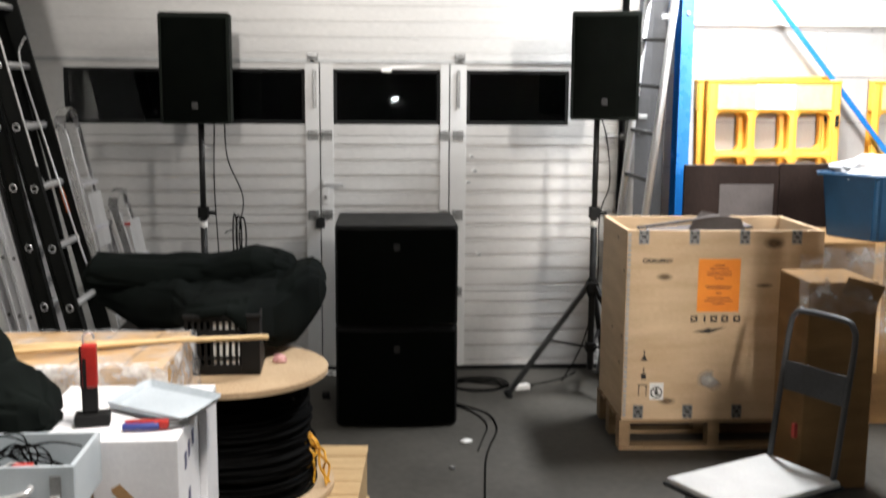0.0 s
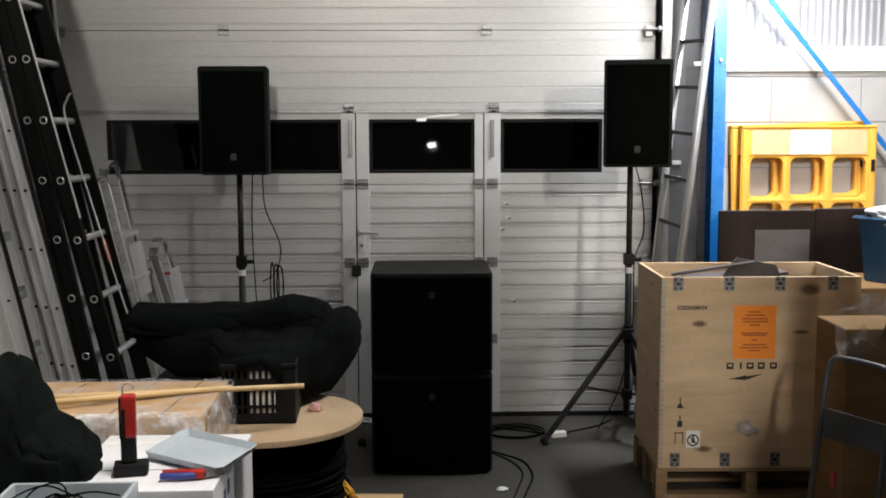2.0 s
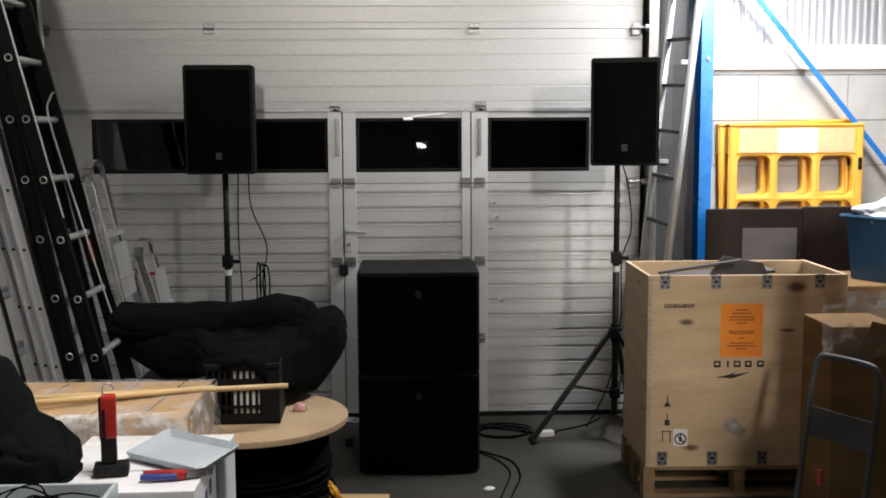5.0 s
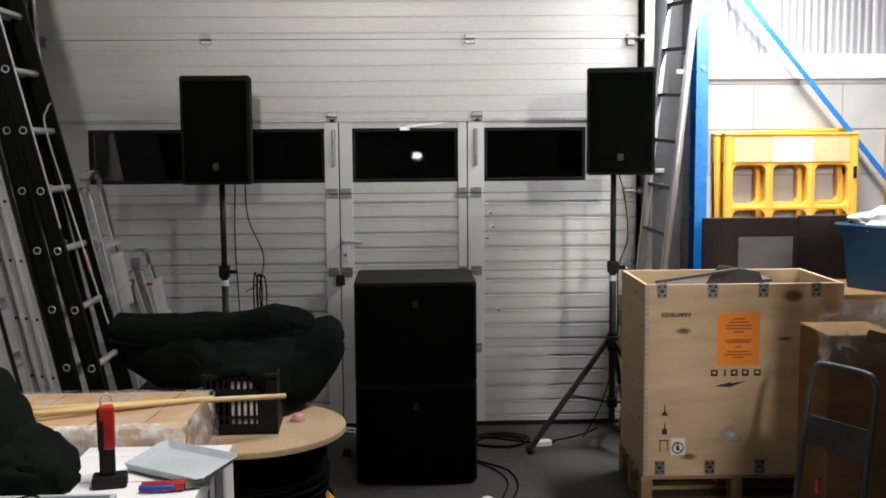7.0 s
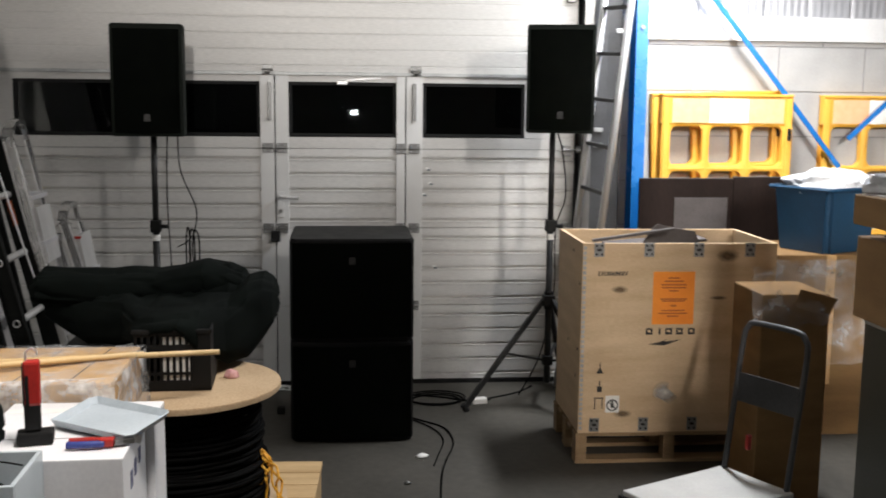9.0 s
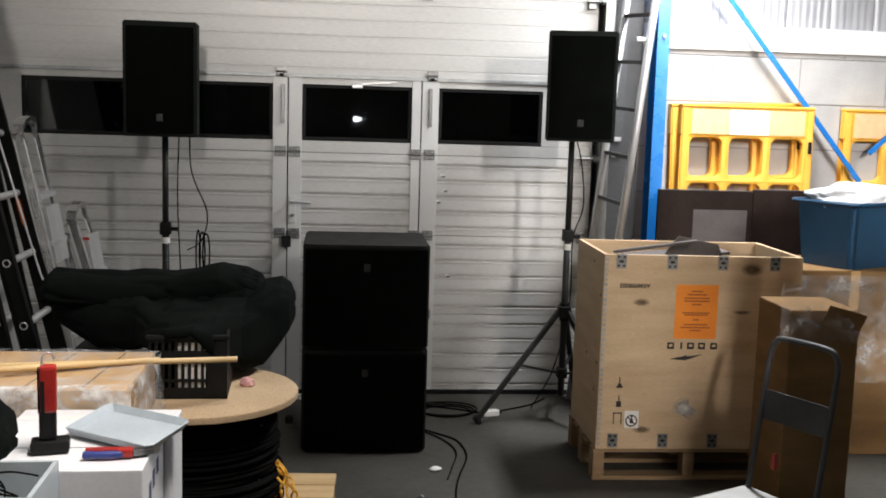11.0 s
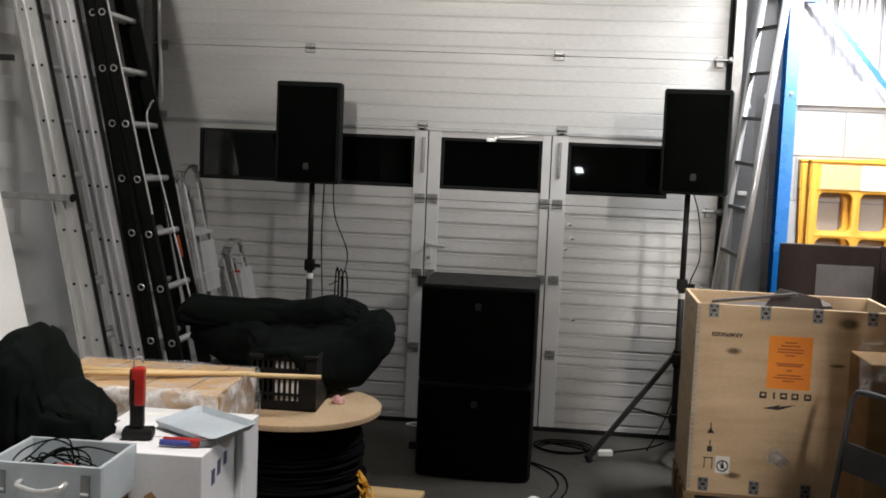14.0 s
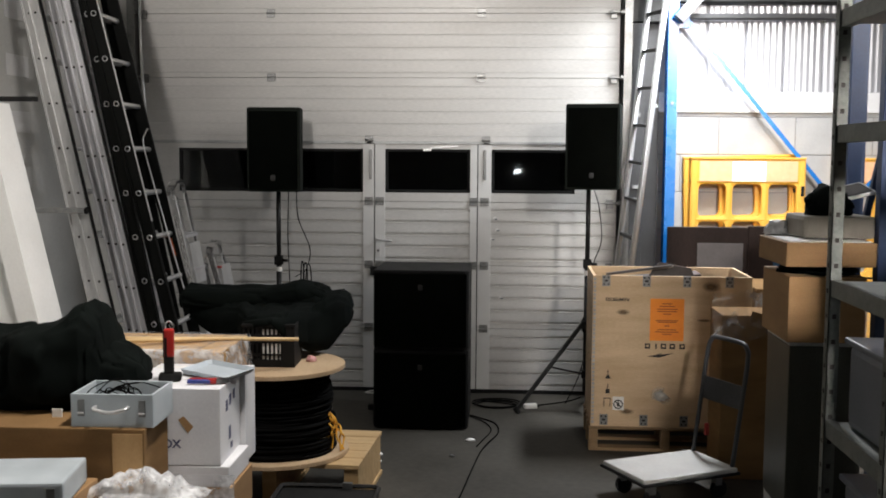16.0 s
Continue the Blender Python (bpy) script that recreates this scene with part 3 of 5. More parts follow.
def tripod(x, y, top, hub, leg_z, angles, reach):
    """A loudspeaker stand: pole, clamp, sliding hub and three legs with braces."""
    s = thing("speaker_stand", "black steel tripod loudspeaker stand", "speaker stand", pose(x, y, 0), "speaker stands")
    smooth(part("pole", rod(rod(bmesh.new(), (0, 0, 1.15), (0, 0, top), 0.0175, 14), (0, 0, 0.16), (0, 0, 1.16), 0.02, 14), M["black_paint"], s))
    part("clamp", rod(box(bmesh.new(), -0.03, 0.03, -0.03, 0.03, 1.10, 1.17, 0.006), (0.02, -0.01, 1.135), (0.07, -0.03, 1.135), 0.012), M["black_plastic"], s, "black plastic clamp with a knob")
    part("collar", rod(bmesh.new(), (0, 0, 1.05), (0, 0, 1.085), 0.023, 14), M["paper"], s, "white tape ring")
    part("hub", rod(box(bmesh.new(), -0.035, 0.035, -0.035, 0.035, hub - 0.04, hub + 0.03, 0.006), (0, 0, hub - 0.06), (0, 0, hub + 0.05), 0.028, 12), M["black_plastic"], s)
    part("lower_hub", box(bmesh.new(), -0.03, 0.03, -0.03, 0.03, leg_z - 0.03, leg_z + 0.03, 0.006), M["black_plastic"], s)
    for a in angles:
        c, sn = math.cos(radians(a)), math.sin(radians(a))
        leg = part("leg", bar(bmesh.new(), (c * 0.03, sn * 0.03, hub), (c * reach, sn * reach, 0.025), 0.028, 0.028, (0, 0, 1)), M["black_paint"], s)
        mid = 0.5
        p = (c * reach * mid, sn * reach * mid, hub + (0.025 - hub) * mid)
        part("brace", bar(bmesh.new(), (c * 0.02, sn * 0.02, leg_z), p, 0.02, 0.012, (0, 0, 1)), M["black_paint"], s)
        part("foot", rod(bmesh.new(), (c * (reach - 0.015), sn * (reach - 0.015), 0.0), (c * (reach + 0.01), sn * (reach + 0.01), 0.045), 0.02), M["rubber"], leg, "black rubber foot")
    return s


top_speaker(pose(-1.09, -0.78, 1.66, 0, 0, 2))
top_speaker(pose(1.255, -0.77, 1.695, 0, 0, -12))
tripod(-1.09, -0.6, 1.66, 0.68, 0.30, (200, 320, 80), 0.55)
tripod(1.25, -0.6, 1.695, 0.68, 0.30, (187, 307, 67), 0.52)


# ---- plywood crate on a pallet ----
CR = pose(1.21, -1.63, 0, 0, 0, -1)
CW, CD, CZ0, CZ1 = 1.02, 0.62, 0.165, 1.165
crate = thing("plywood_crate", "open-topped plywood shipping crate with metal clips and stencils", "crate", CR)
T = 0.018
front = part("front_panel", block(0, CW, 0, T, CZ0, CZ1, 0.002), M["ply"], crate, "pale plywood front with dark scuffs")
part("back_panel", block(0, CW, CD - T, CD, CZ0, CZ1, 0.002), M["ply"], crate)
part("side_panel", block(0, T, T + 0.001, CD - T - 0.001, CZ0, CZ1, 0.002), M["ply"], crate)
part("side_panel", block(CW - T, CW, T + 0.001, CD - T - 0.001, CZ0, CZ1, 0.002), M["ply"], crate)
part("bottom_panel", block(T, CW - T, T, CD - T, CZ0, CZ0 + T), M["ply"], crate)
# corner edging: a perforated steel strip up the near corner
bm = bmesh.new()
for k in range(38):
    box(bm, 0.004, 0.020, -0.002, -0.0004, CZ0 + 0.02 + k * 0.0256, CZ0 + 0.037 + k * 0.0256)
part("edge_strip", bm, M["galv"], front, "perforated grey steel corner strip")


def clip(x, z):
    c = part("clip", box(bmesh.new(), -0.026, 0.026, -0.0035, -0.0005, -0.036, 0.036, 0.001), M["steel"], crate, "grey pressed-steel crate clip")
    c.location = (x, 0, z)
    bm = bmesh.new()
    for bx in (-0.014, 0.014):
        for bz in (-0.022, 0.022):
            rod(bm, (bx, -0.0055, bz), (bx, -0.0035, bz), 0.006, 8)
    part("slot", box(bm, -0.011, 0.011, -0.005, -0.0036, -0.006, 0.006), M["dark_gap"], c)


for x in (0.085, 0.345, 0.605, 0.875):
    clip(x, CZ1 - 0.034)
    clip(x, CZ0 + 0.045)
lab = part("orange_label", block(0.372, 0.590, -0.0022, -0.0002, 0.742, 1.018), M["orange_label"], front, "bright orange handling notice with dark print")
for k, (w, z) in enumerate(((0.06, 0.985), (0.10, 0.968), (0.13, 0.950), (0.13, 0.935), (0.05, 0.918), (0.14, 0.875), (0.12, 0.865), (0.03, 0.84), (0.12, 0.815), (0.15, 0.80), (0.06, 0.785))):
    part("print_bar", block(0.481 - w / 2, 0.481 + w / 2, -0.0032, -0.0024, z - 0.0035, z + 0.0035), M["ink_orange"], lab)


def lettering(name, words, size, x, z, material, parent, turn=180, bold=0.0008):
    """Upright printed words on a front face, built from the built-in font."""
    cu = bpy.data.curves.new(name, "FONT")
    cu.body, cu.size, cu.align_x, cu.align_y, cu.offset = words, size, "CENTER", "CENTER", bold
    tmp = new(name + "_text", cu)
    me = bpy.data.meshes.new_from_object(tmp)
    bpy.data.objects.remove(tmp)
    bpy.data.curves.remove(cu)
    ob = new(name, me)
    me.materials.append(material)
    ob.parent = parent
    ob.matrix_basis = pose(x, -0.0012, z, 90, 0, 0) @ pose(0, 0, 0, 0, 0, turn)
    return ob


# maker's mark, upside down: plain strokes and a pointed sweep
for k, x in enumerate((0.36, 0.415, 0.463, 0.52, 0.583)):
    w = 0.010 if k == 1 else 0.036
    bm = block(x - w / 2, x + w / 2, -0.0012, -0.0003, 0.688, 0.700)
    if k != 1:
        box(bm, x - w / 2, x - w / 2 + 0.009, -0.0012, -0.0003, 0.700, 0.722)
        box(bm, x + w / 2 - 0.009, x + w / 2, -0.0012, -0.0003, 0.700, 0.722)
        box(bm, x - w / 2 + 0.009, x + w / 2 - 0.009, -0.0012, -0.0003, 0.713, 0.722)
    else:
        box(bm, x - 0.005, x + 0.005, -0.0012, -0.0003, 0.700, 0.722)
    part("mark", bm, M["ink"], front)
bm = outline(bmesh.new(), ((0.355, 0.636), (0.42, 0.650), (0.455, 0.662), (0.44, 0.650), (0.53, 0.662), (0.47, 0.640), (0.44, 0.630)), 0.0009, Matrix.Translation((0, -0.0013, 0)))
part("mark", bm, M["ink"], front)
lettering("stencil", "ARMP08303", 0.031, 0.160, 1.010, M["ink"], front)
# handling symbols, upside down
bm = rod(bmesh.new(), (0.108, -0.0013, 0.495), (0.108, -0.0003, 0.495), 0.022, 3)
box(bm, 0.105, 0.111, -0.0012, -0.0004, 0.50, 0.54)
part("mark", bm, M["ink"], front)
bm = block(0.095, 0.121, -0.0012, -0.0004, 0.385, 0.415)
box(bm, 0.105, 0.111, -0.0013, -0.0003, 0.415, 0.445)
part("mark", bm, M["ink"], front)
bm = block(0.083, 0.088, -0.0012, -0.0004, 0.295, 0.35)
box(bm, 0.122, 0.127, -0.0012, -0.0004, 0.295, 0.35)
box(bm, 0.080, 0.130, -0.0013, -0.0003, 0.35, 0.356)
part("mark", bm, M["ink"], front)
st = part("sticker", block(0.142, 0.215, -0.0018, -0.0002, 0.275, 0.365), M["paper"], front, "white sticker with a round symbol")
ring = [(0.178 + 0.028 * math.cos(a * math.tau / 20), -0.0022, 0.314 + 0.028 * math.sin(a * math.tau / 20)) for a in range(20)]
bm = sweep(bmesh.new(), ring, 0.0035, 4, True)
bar(bm, (0.158, -0.0022, 0.334), (0.198, -0.0022, 0.294), 0.006, 0.001)
part("mark", rod(box(bm, 0.170, 0.186, -0.0024, -0.0019, 0.30, 0.325), (0.178, -0.0024, 0.333), (0.178, -0.0019, 0.333), 0.006, 8), M["ink"], st)
bm = outline(bmesh.new(), ((0.385, 0.36), (0.40, 0.43), (0.44, 0.445), (0.475, 0.43), (0.47, 0.40), (0.52, 0.36), (0.535, 0.32), (0.49, 0.31), (0.44, 0.34)), 0.0008, Matrix.Translation((0, -0.0012, 0)))
part("glue_patch", bm, M["pale_smudge"], front, "pale rubbed paper residue")
for x, z, w, h, key in ((0.20, 0.925, 0.12, 0.05, "scuff"), (0.235, 0.265, 0.13, 0.05, "scuff"), (0.76, 1.10, 0.16, 0.09, "scuff"), (0.72, 0.88, 0.13, 0.03, "scuff")):
    bm = bmesh.new()
    vs = [bm.verts.new((x + w / 2 * math.cos(a * math.tau / 24) * (0.8 + 0.3 * noise.noise((x * 9, a, 1))), -0.0007, z + h / 2 * math.sin(a * math.tau / 24) * (0.8 + 0.3 * noise.noise((z * 9, a, 2))))) for a in range(24)]
    bm.faces.new(vs)
    part("scuff", bm, M[key], front, "dark rubbed scuff")
for x, y, z in ((0, 0.22, 1.10), (0, 0.05, 0.95), (0, 0.30, 0.60), (0, 0.06, 0.6), (0, 0.10, 0.45)):
    part("knot", rod(bmesh.new(), (-0.0012, y, z), (-0.0004, y, z), 0.010, 8), M["ink"], crate)

pallet = thing("pallet", "low softwood pallet under the plywood crate", "pallet", CR)
for y in (0.0, CD / 2 - 0.045, CD - 0.09):
    part("runner", block(-0.01, CW + 0.01, y, y + 0.09, 0, 0.022, 0.003), M["pallet_wood"], pallet)
    for x in (-0.01, CW / 2 - 0.05, CW - 0.09):
        part("block", block(x, x + 0.06, y + 0.002, y + 0.088, 0.022, 0.145, 0.004), M["pallet_wood"], pallet)
for y in (0.0, 0.132, 0.265, 0.398, 0.53):
    part("deck_board", block(-0.012, CW + 0.012, y, y + 0.09, 0.146, 0.164, 0.003), M["pallet_wood"], pallet)

# contents of the crate: offcuts of grey board lying on top of each other
junk = thing("board_offcuts", "grey and brown board offcuts sticking out of the crate", "offcuts", CR)
part("offcut", bar(bmesh.new(), (0.10, 0.22, 1.150), (0.53, 0.20, 1.215), 0.035, 0.014, (0, 0, 1)), M["grey_board"], junk)
part("offcut", bar(bmesh.new(), (0.22, 0.40, 1.10), (0.74, 0.40, 1.145), 0.24, 0.014, (0, 0, 1)), M["grey_board"], junk)
part("offcut", outline(bmesh.new(), ((0.36, 1.095), (0.43, 1.20), (0.46, 1.232), (0.55, 1.215), (0.67, 1.192), (0.71, 1.095)), 0.012, Matrix.Translation((0, 0.27, 0))), M["grey_board"], junk, "bent grey-brown sheet")
part("offcut", bar(bmesh.new(), (0.20, 0.30, 1.150), (0.55, 0.26, 1.205), 0.018, 0.012, (0, 0, 1)), M["linen"], junk)
# near-black block fills the crate in place of its shaded inside
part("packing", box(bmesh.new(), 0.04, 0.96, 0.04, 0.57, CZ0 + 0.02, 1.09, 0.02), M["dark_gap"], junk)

# ---- blue steel column, brace, barriers, boards ----
bm = bmesh.new()
box(bm, 1.885, 1.965, -0.10, -0.09, 0, ROOF)
box(bm, 1.885, 1.965, 0.03, 0.04, 0, ROOF)
box(bm, 1.921, 1.929, -0.09, 0.03, 0, ROOF)
column = tagged(part("steel_column", bm, M["blue_paint"]), "bright blue painted steel column against the wall", "column", kind="structure")
part("gusset", block(1.966, 2.06, -0.03, 0.01, 2.95, 3.09, 0.004), M["blue_paint"], column)
part("bolt", rod(bmesh.new(), (1.925, -0.112, 2.36), (1.925, -0.1, 2.36), 0.012, 6), M["galv"], column)
tagged(part("cross_brace", bar(bmesh.new(), (2.02, 0.0, 3.05), (3.35, 0.0, 1.46), 0.032, 0.010), M["blue_paint"]), "thin blue steel diagonal wall brace", "brace", kind="structure")
tagged(part("cross_brace", bar(bmesh.new(), (4.9, 0.0, 3.05), (3.4, 0.0, 1.65), 0.032, 0.010), M["blue_paint"]), "thin blue steel diagonal wall brace", "brace", kind="structure")


def barrier(m):
    """A moulded panel with a solid top board and rounded openings."""
    b = thing("barrier", "yellow plastic pedestrian barrier with orange and white reflective board", "barrier", m, "stored barriers")
    W, H, th = 0.9, 0.965, 0.062
    bm = bmesh.new()
    hole_pts = lambda x0, x1, z0, z1: [((x0 + x1) / 2 + px, (z0 + z1) / 2 + pz) for px, pz in rounded(x1 - x0, z1 - z0, 0.045, 5)]
    cols = ((0.0, 0.062, 0.285, 0.307), (0.307, 0.330, 0.565, 0.588), (0.588, 0.612, 0.838, W))
    rows = ((0.02, 0.05, 0.235, 0.25), (0.25, 0.265, 0.46, 0.475), (0.475, 0.49, H - 0.205, H - 0.195))
    for c0, hx0, hx1, c1 in cols:
        for r0, hz0, hz1, r1 in rows:
            inner = hole_pts(hx0, hx1, hz0, hz1)
            mx, mz = (hx0 + hx1) / 2, (hz0 + hz1) / 2
            outer = []
            for px, pz in inner:
                dx, dz = px - mx, pz - mz
                k = min(((c1 if dx > 0 else c0) - mx) / dx if abs(dx) > 1e-6 else 9e9, ((r1 if dz > 0 else r0) - mz) / dz if abs(dz) > 1e-6 else 9e9)
                outer.append((mx + dx * k, mz + dz * k))
            corners = [(c1, r1), (c0, r1), (c0, r0), (c1, r0)]
            for q, cn in enumerate(corners):
                outer[q * 6 + 2] = outer[q * 6 + 3] = cn
            vi = [[bm.verts.new((px, yy, pz)) for px, pz in inner] for yy in (0.004, th - 0.004)]
            vj = [[bm.verts.new((px + (mx - px) * 0.03, yy, pz + (mz - pz) * 0.03)) for px, pz in inner] for yy in (0.012, th - 0.012)]
            vo = [[bm.verts.new((px, yy, pz)) for px, pz in outer] for yy in (0.0, th)]
            n = len(inner)
            for q in range(n):
                w = (q + 1) % n
                for lay in (0, 1):
                    bm.faces.new((vo[lay][q], vo[lay][w], vi[lay][w], vi[lay][q]))
                    bm.faces.new((vi[lay][q], vi[lay][w], vj[lay][w], vj[lay][q]))
                bm.faces.new((vj[0][q], vj[0][w], vj[1][w], vj[1][q]))
    bmesh.ops.remove_doubles(bm, verts=bm.verts, dist=1e-5)
    bmesh.ops.dissolve_degenerate(bm, dist=1e-5, edges=bm.edges)
    bmesh.ops.recalc_face_normals(bm, faces=bm.faces)
    box(bm, 0.0, W, 0.0, th, H - 0.195, H - 0.012, 0.006)
    part("body", bm, M["yellow"], b)
    part("lip", box(bmesh.new(), 0.0, W, -0.012, th + 0.012, H - 0.012, H + 0.006, 0.006), M["yellow"], b)
    for x in (0.008, W - 0.05):
        part("edge_post", box(bmesh.new(), x, x + 0.042, -0.010, -0.0005, 0.02, H - 0.02, 0.007), M["yellow"], b)
    for x0, x1, k in ((0.07, 0.325, "orange_refl"), (0.326, 0.59, "white_refl"), (0.591, 0.835, "orange_refl")):
        part("reflector", block(x0, x1, -0.004, -0.0006, H - 0.185, H - 0.025), M[k], b, "%s reflective strip" % k.split("_")[0])
    part("latch", box(bmesh.new(), W - 0.04, W - 0.015, -0.022, -0.0165, H - 0.30, H - 0.22, 0.003), M["rubber"], b, "small black latch")
    return b


low = barrier(pose(2.10, -0.015, 0))
up = copy_thing(low, pose(2.10, -0.015, 0.972))
copy_thing(low, pose(2.06, 0.073, 0.0))
copy_thing(low, pose(2.085, 0.073, 0.972, 0, -1.8, 0))
copy_thing(low, pose(3.25, 0.07, 0))
copy_thing(low, pose(3.25, 0.07, 0.972))

for x0, x1, top, grp in ((1.885, 2.50, 1.40, 1), (2.503, 2.96, 1.41, 0)):
    d = thing("brown_cabinet_door", "dark brown laminated board leaning upright against the wall", "board", pose(x0, -0.30, 0), "brown boards")
    part("panel", box(bmesh.new(), 0, x1 - x0, 0, 0.03, 0, top, 0.004), M["brown_board"], d)
    part("edging", box(bmesh.new(), 0.002, x1 - x0 - 0.002, 0.003, 0.027, top + 0.0005, top + 0.004), M["grey_board"], d)
    if grp:
        part("patch", box(bmesh.new(), 0.23, 0.58, -0.004, -0.0005, 0.95, 1.28, 0.001), M["grey_board"], d, "grey-brown inset square")

# ---- blue tub with plastic bags on a wrapped carton ----
sup = thing("wrapped_carton", "tall brown carton wrapped in torn clear film", "carton", pose(2.35, -1.3, 0))
part("body", box(bmesh.new(), 0, 0.75, 0.05, 0.68, 0, 1.045, 0.008), M["cardboard_shaded"], sup)
part("tape", box(bmesh.new(), 0.345, 0.40, 0.0485, 0.0495, 0.30, 1.043), M["cardboard_top"], sup, "brown packing tape")
bm = bmesh.new()
gr = [[bm.verts.new((-0.01 + 0.77 * a / 16 + 0.01 * noise.noise((a * 0.7, b * 0.5, 2)), 0.034 - 0.022 * abs(noise.noise((a * 0.8, b * 0.5, 6))), 0.42 + 0.60 * b / 12 + 0.05 * noise.noise((a * 0.9, 3, 1)) * (b < 2))) for b in range(13)] for a in range(17)]
for a in range(16):
    for b in range(12):
        bm.faces.new((gr[a][b], gr[a + 1][b], gr[a + 1][b + 1], gr[a][b + 1]))
smooth(part("film", bm, M["film"], sup, "torn clear stretch film"))
tub = thing("blue_tub", "blue plastic storage tub full of white plastic bags", "storage tub", pose(2.79, -1.0, 1.047, 0, 0, 28))
bm = bmesh.new()
o, i2 = 0.23, 0.215
for za, zb, ra, rb in ((0, 0.36, 0.205, 0.235),):
    vb = [bm.verts.new((sx * ra, sy * ra * 0.85, za)) for sx, sy in ((-1, -1), (1, -1), (1, 1), (-1, 1))]
    vt = [bm.verts.new((sx * rb, sy * rb * 0.85, zb)) for sx, sy in ((-1, -1), (1, -1), (1, 1), (-1, 1))]
    bm.faces.new(vb[::-1])
    for k in range(4):
        bm.faces.new((vb[k], vb[(k + 1) % 4], vt[(k + 1) % 4], vt[k]))
bmesh.ops.bevel(bm, geom=[e for e in bm.edges if abs(e.verts[0].co.z - e.verts[1].co.z) > 0.1], offset=0.03, segments=3, affect="EDGES")
bmesh.ops.solidify(bm, geom=bm.faces[:], thickness=0.004)
part("body", bm, M["blue_plastic"], tub)
bm = bmesh.new()
pts = [(x, z) for x, z in rounded(0.50, 0.43, 0.035)]
sweep(bm, [(x, y, 0.36) for x, y in pts], 0.012, 6, True)
part("rim", bm, M["blue_plastic"], tub)


def crumple(name, label, category, size, m, key, seed, subdiv=4, rough=0.35, kind=""):
    """A crumpled heap: a faceted blob pushed about by noise, flat underneath."""
    bm = bmesh.new()
    bmesh.ops.create_icosphere(bm, subdivisions=subdiv, radius=1.0)
    for v in bm.verts:
        n = 1 + rough * noise.noise(v.co * 1.6 + Vector((seed, 0, 0))) + rough * 0.7 * (0.5 - abs(noise.noise(v.co * 3.2 + Vector((0, seed, 0))))) + rough * 0.45 * (0.3 - abs(noise.noise(v.co * 7.5 + Vector((0, 0, seed))))) + rough * 0.2 * noise.noise(v.co * 19 + Vector((seed, 0, seed)))
        v.co = Vector((v.co.x * size[0], v.co.y * size[1], v.co.z * size[2])) * n
        if v.co.z < -size[2] * 0.45:
            v.co.z = -size[2] * 0.45
    for v in bm.verts:
        v.co.z += size[2] * 0.45
    ob = part(name, bm, M[key])
    ob.matrix_basis = m
    return tagged(smooth(ob), label, category, kind=kind)


crumple("plastic_bag", "crumpled white plastic bags in the blue tub", "plastic bag", (0.20, 0.16, 0.09), pose(2.77, -1.0, 1.37), "bag_white", 3.1)
crumple("plastic_bag", "crumpled white plastic bag on the tub rim", "plastic bag", (0.12, 0.10, 0.07), pose(2.95, -0.93, 1.39), "bag_white", 7.7)

# ---- carton with clear film by the crate ----
cb = thing("brown_carton", "tall brown cardboard carton under torn clear film", "carton", pose(1.93, -2.2, 0))
part("body", box(bmesh.new(), 0, 0.33, 0, 0.36, 0, 1.0, 0.008), M["cardboard_shaded"], cb)
part("flap", bar(bmesh.new(), (0.16, -0.012, 0.985), (0.325, -0.040, 0.945), 0.004, 0.10, (0, -0.4, 1)), M["cardboard_shaded"], cb)
bm = bmesh.new()
n = 14
gr = [[bm.verts.new((-0.06 + 0.5 * a / n + 0.02 * noise.noise((a * 0.6, b * 0.6, 0)), -0.03 + 0.05 * noise.noise((a * 0.5, b * 0.5, 3)), 0.86 + 0.28 * b / n + 0.03 * noise.noise((a * 0.7, 9, b * 0.4)))) for b in range(n + 1)] for a in range(n + 1)]
for a in range(n):
    for b in range(n):
        bm.faces.new((gr[a][b], gr[a + 1][b], gr[a + 1][b + 1], gr[a][b + 1]))
smooth(part("film", bm, M["film"], cb, "torn clear plastic film"))

# ---- platform trolley ----
tr = thing("platform_trolley", "low platform trolley with a grey deck and folding tube handle", "trolley", pose(1.215, -2.48, 0, 0, 0, 27))
L, Wd = 0.63, 0.42
part("deck", box(bmesh.new(), 0, L, -Wd, 0, 0.15, 0.182, 0.012), M["trolley_top"], tr, "worn light grey platform")
part("bumper", box(bmesh.new(), -0.012, L + 0.012, -Wd - 0.012, 0.012, 0.142, 0.158, 0.006), M["rubber"], tr, "black rubber edge")
for x in (0.09, L - 0.09):
    for y in (-Wd + 0.07, -0.07):
        c = part("caster", box(bmesh.new(), x - 0.022, x + 0.022, y - 0.022, y + 0.022, 0.075, 0.145, 0.004), M["steel"], tr)
        part("wheel", rod(bmesh.new(), (x + 0.01, y - 0.014, 0.05), (x + 0.01, y + 0.014, 0.05), 0.05, 18), M["rubber"], c)
hx = L - 0.02
loop = [(hx, -0.03, 0.16), (hx + 0.05, -0.03, 0.5), (hx + 0.09, -0.03, 0.78), (hx + 0.097, -0.05, 0.85), (hx + 0.10, -0.10, 0.875), (hx + 0.10, -Wd + 0.10, 0.875), (hx + 0.097, -Wd + 0.05, 0.85), (hx + 0.09, -Wd + 0.03, 0.78), (hx + 0.05, -Wd + 0.03, 0.5), (hx, -Wd + 0.03, 0.16)]
smooth(part("handle", sweep(bmesh.new(), curve_pts(loop, 4), 0.0135, 10), M["jamb_grey"], tr, "grey steel tube push handle"))
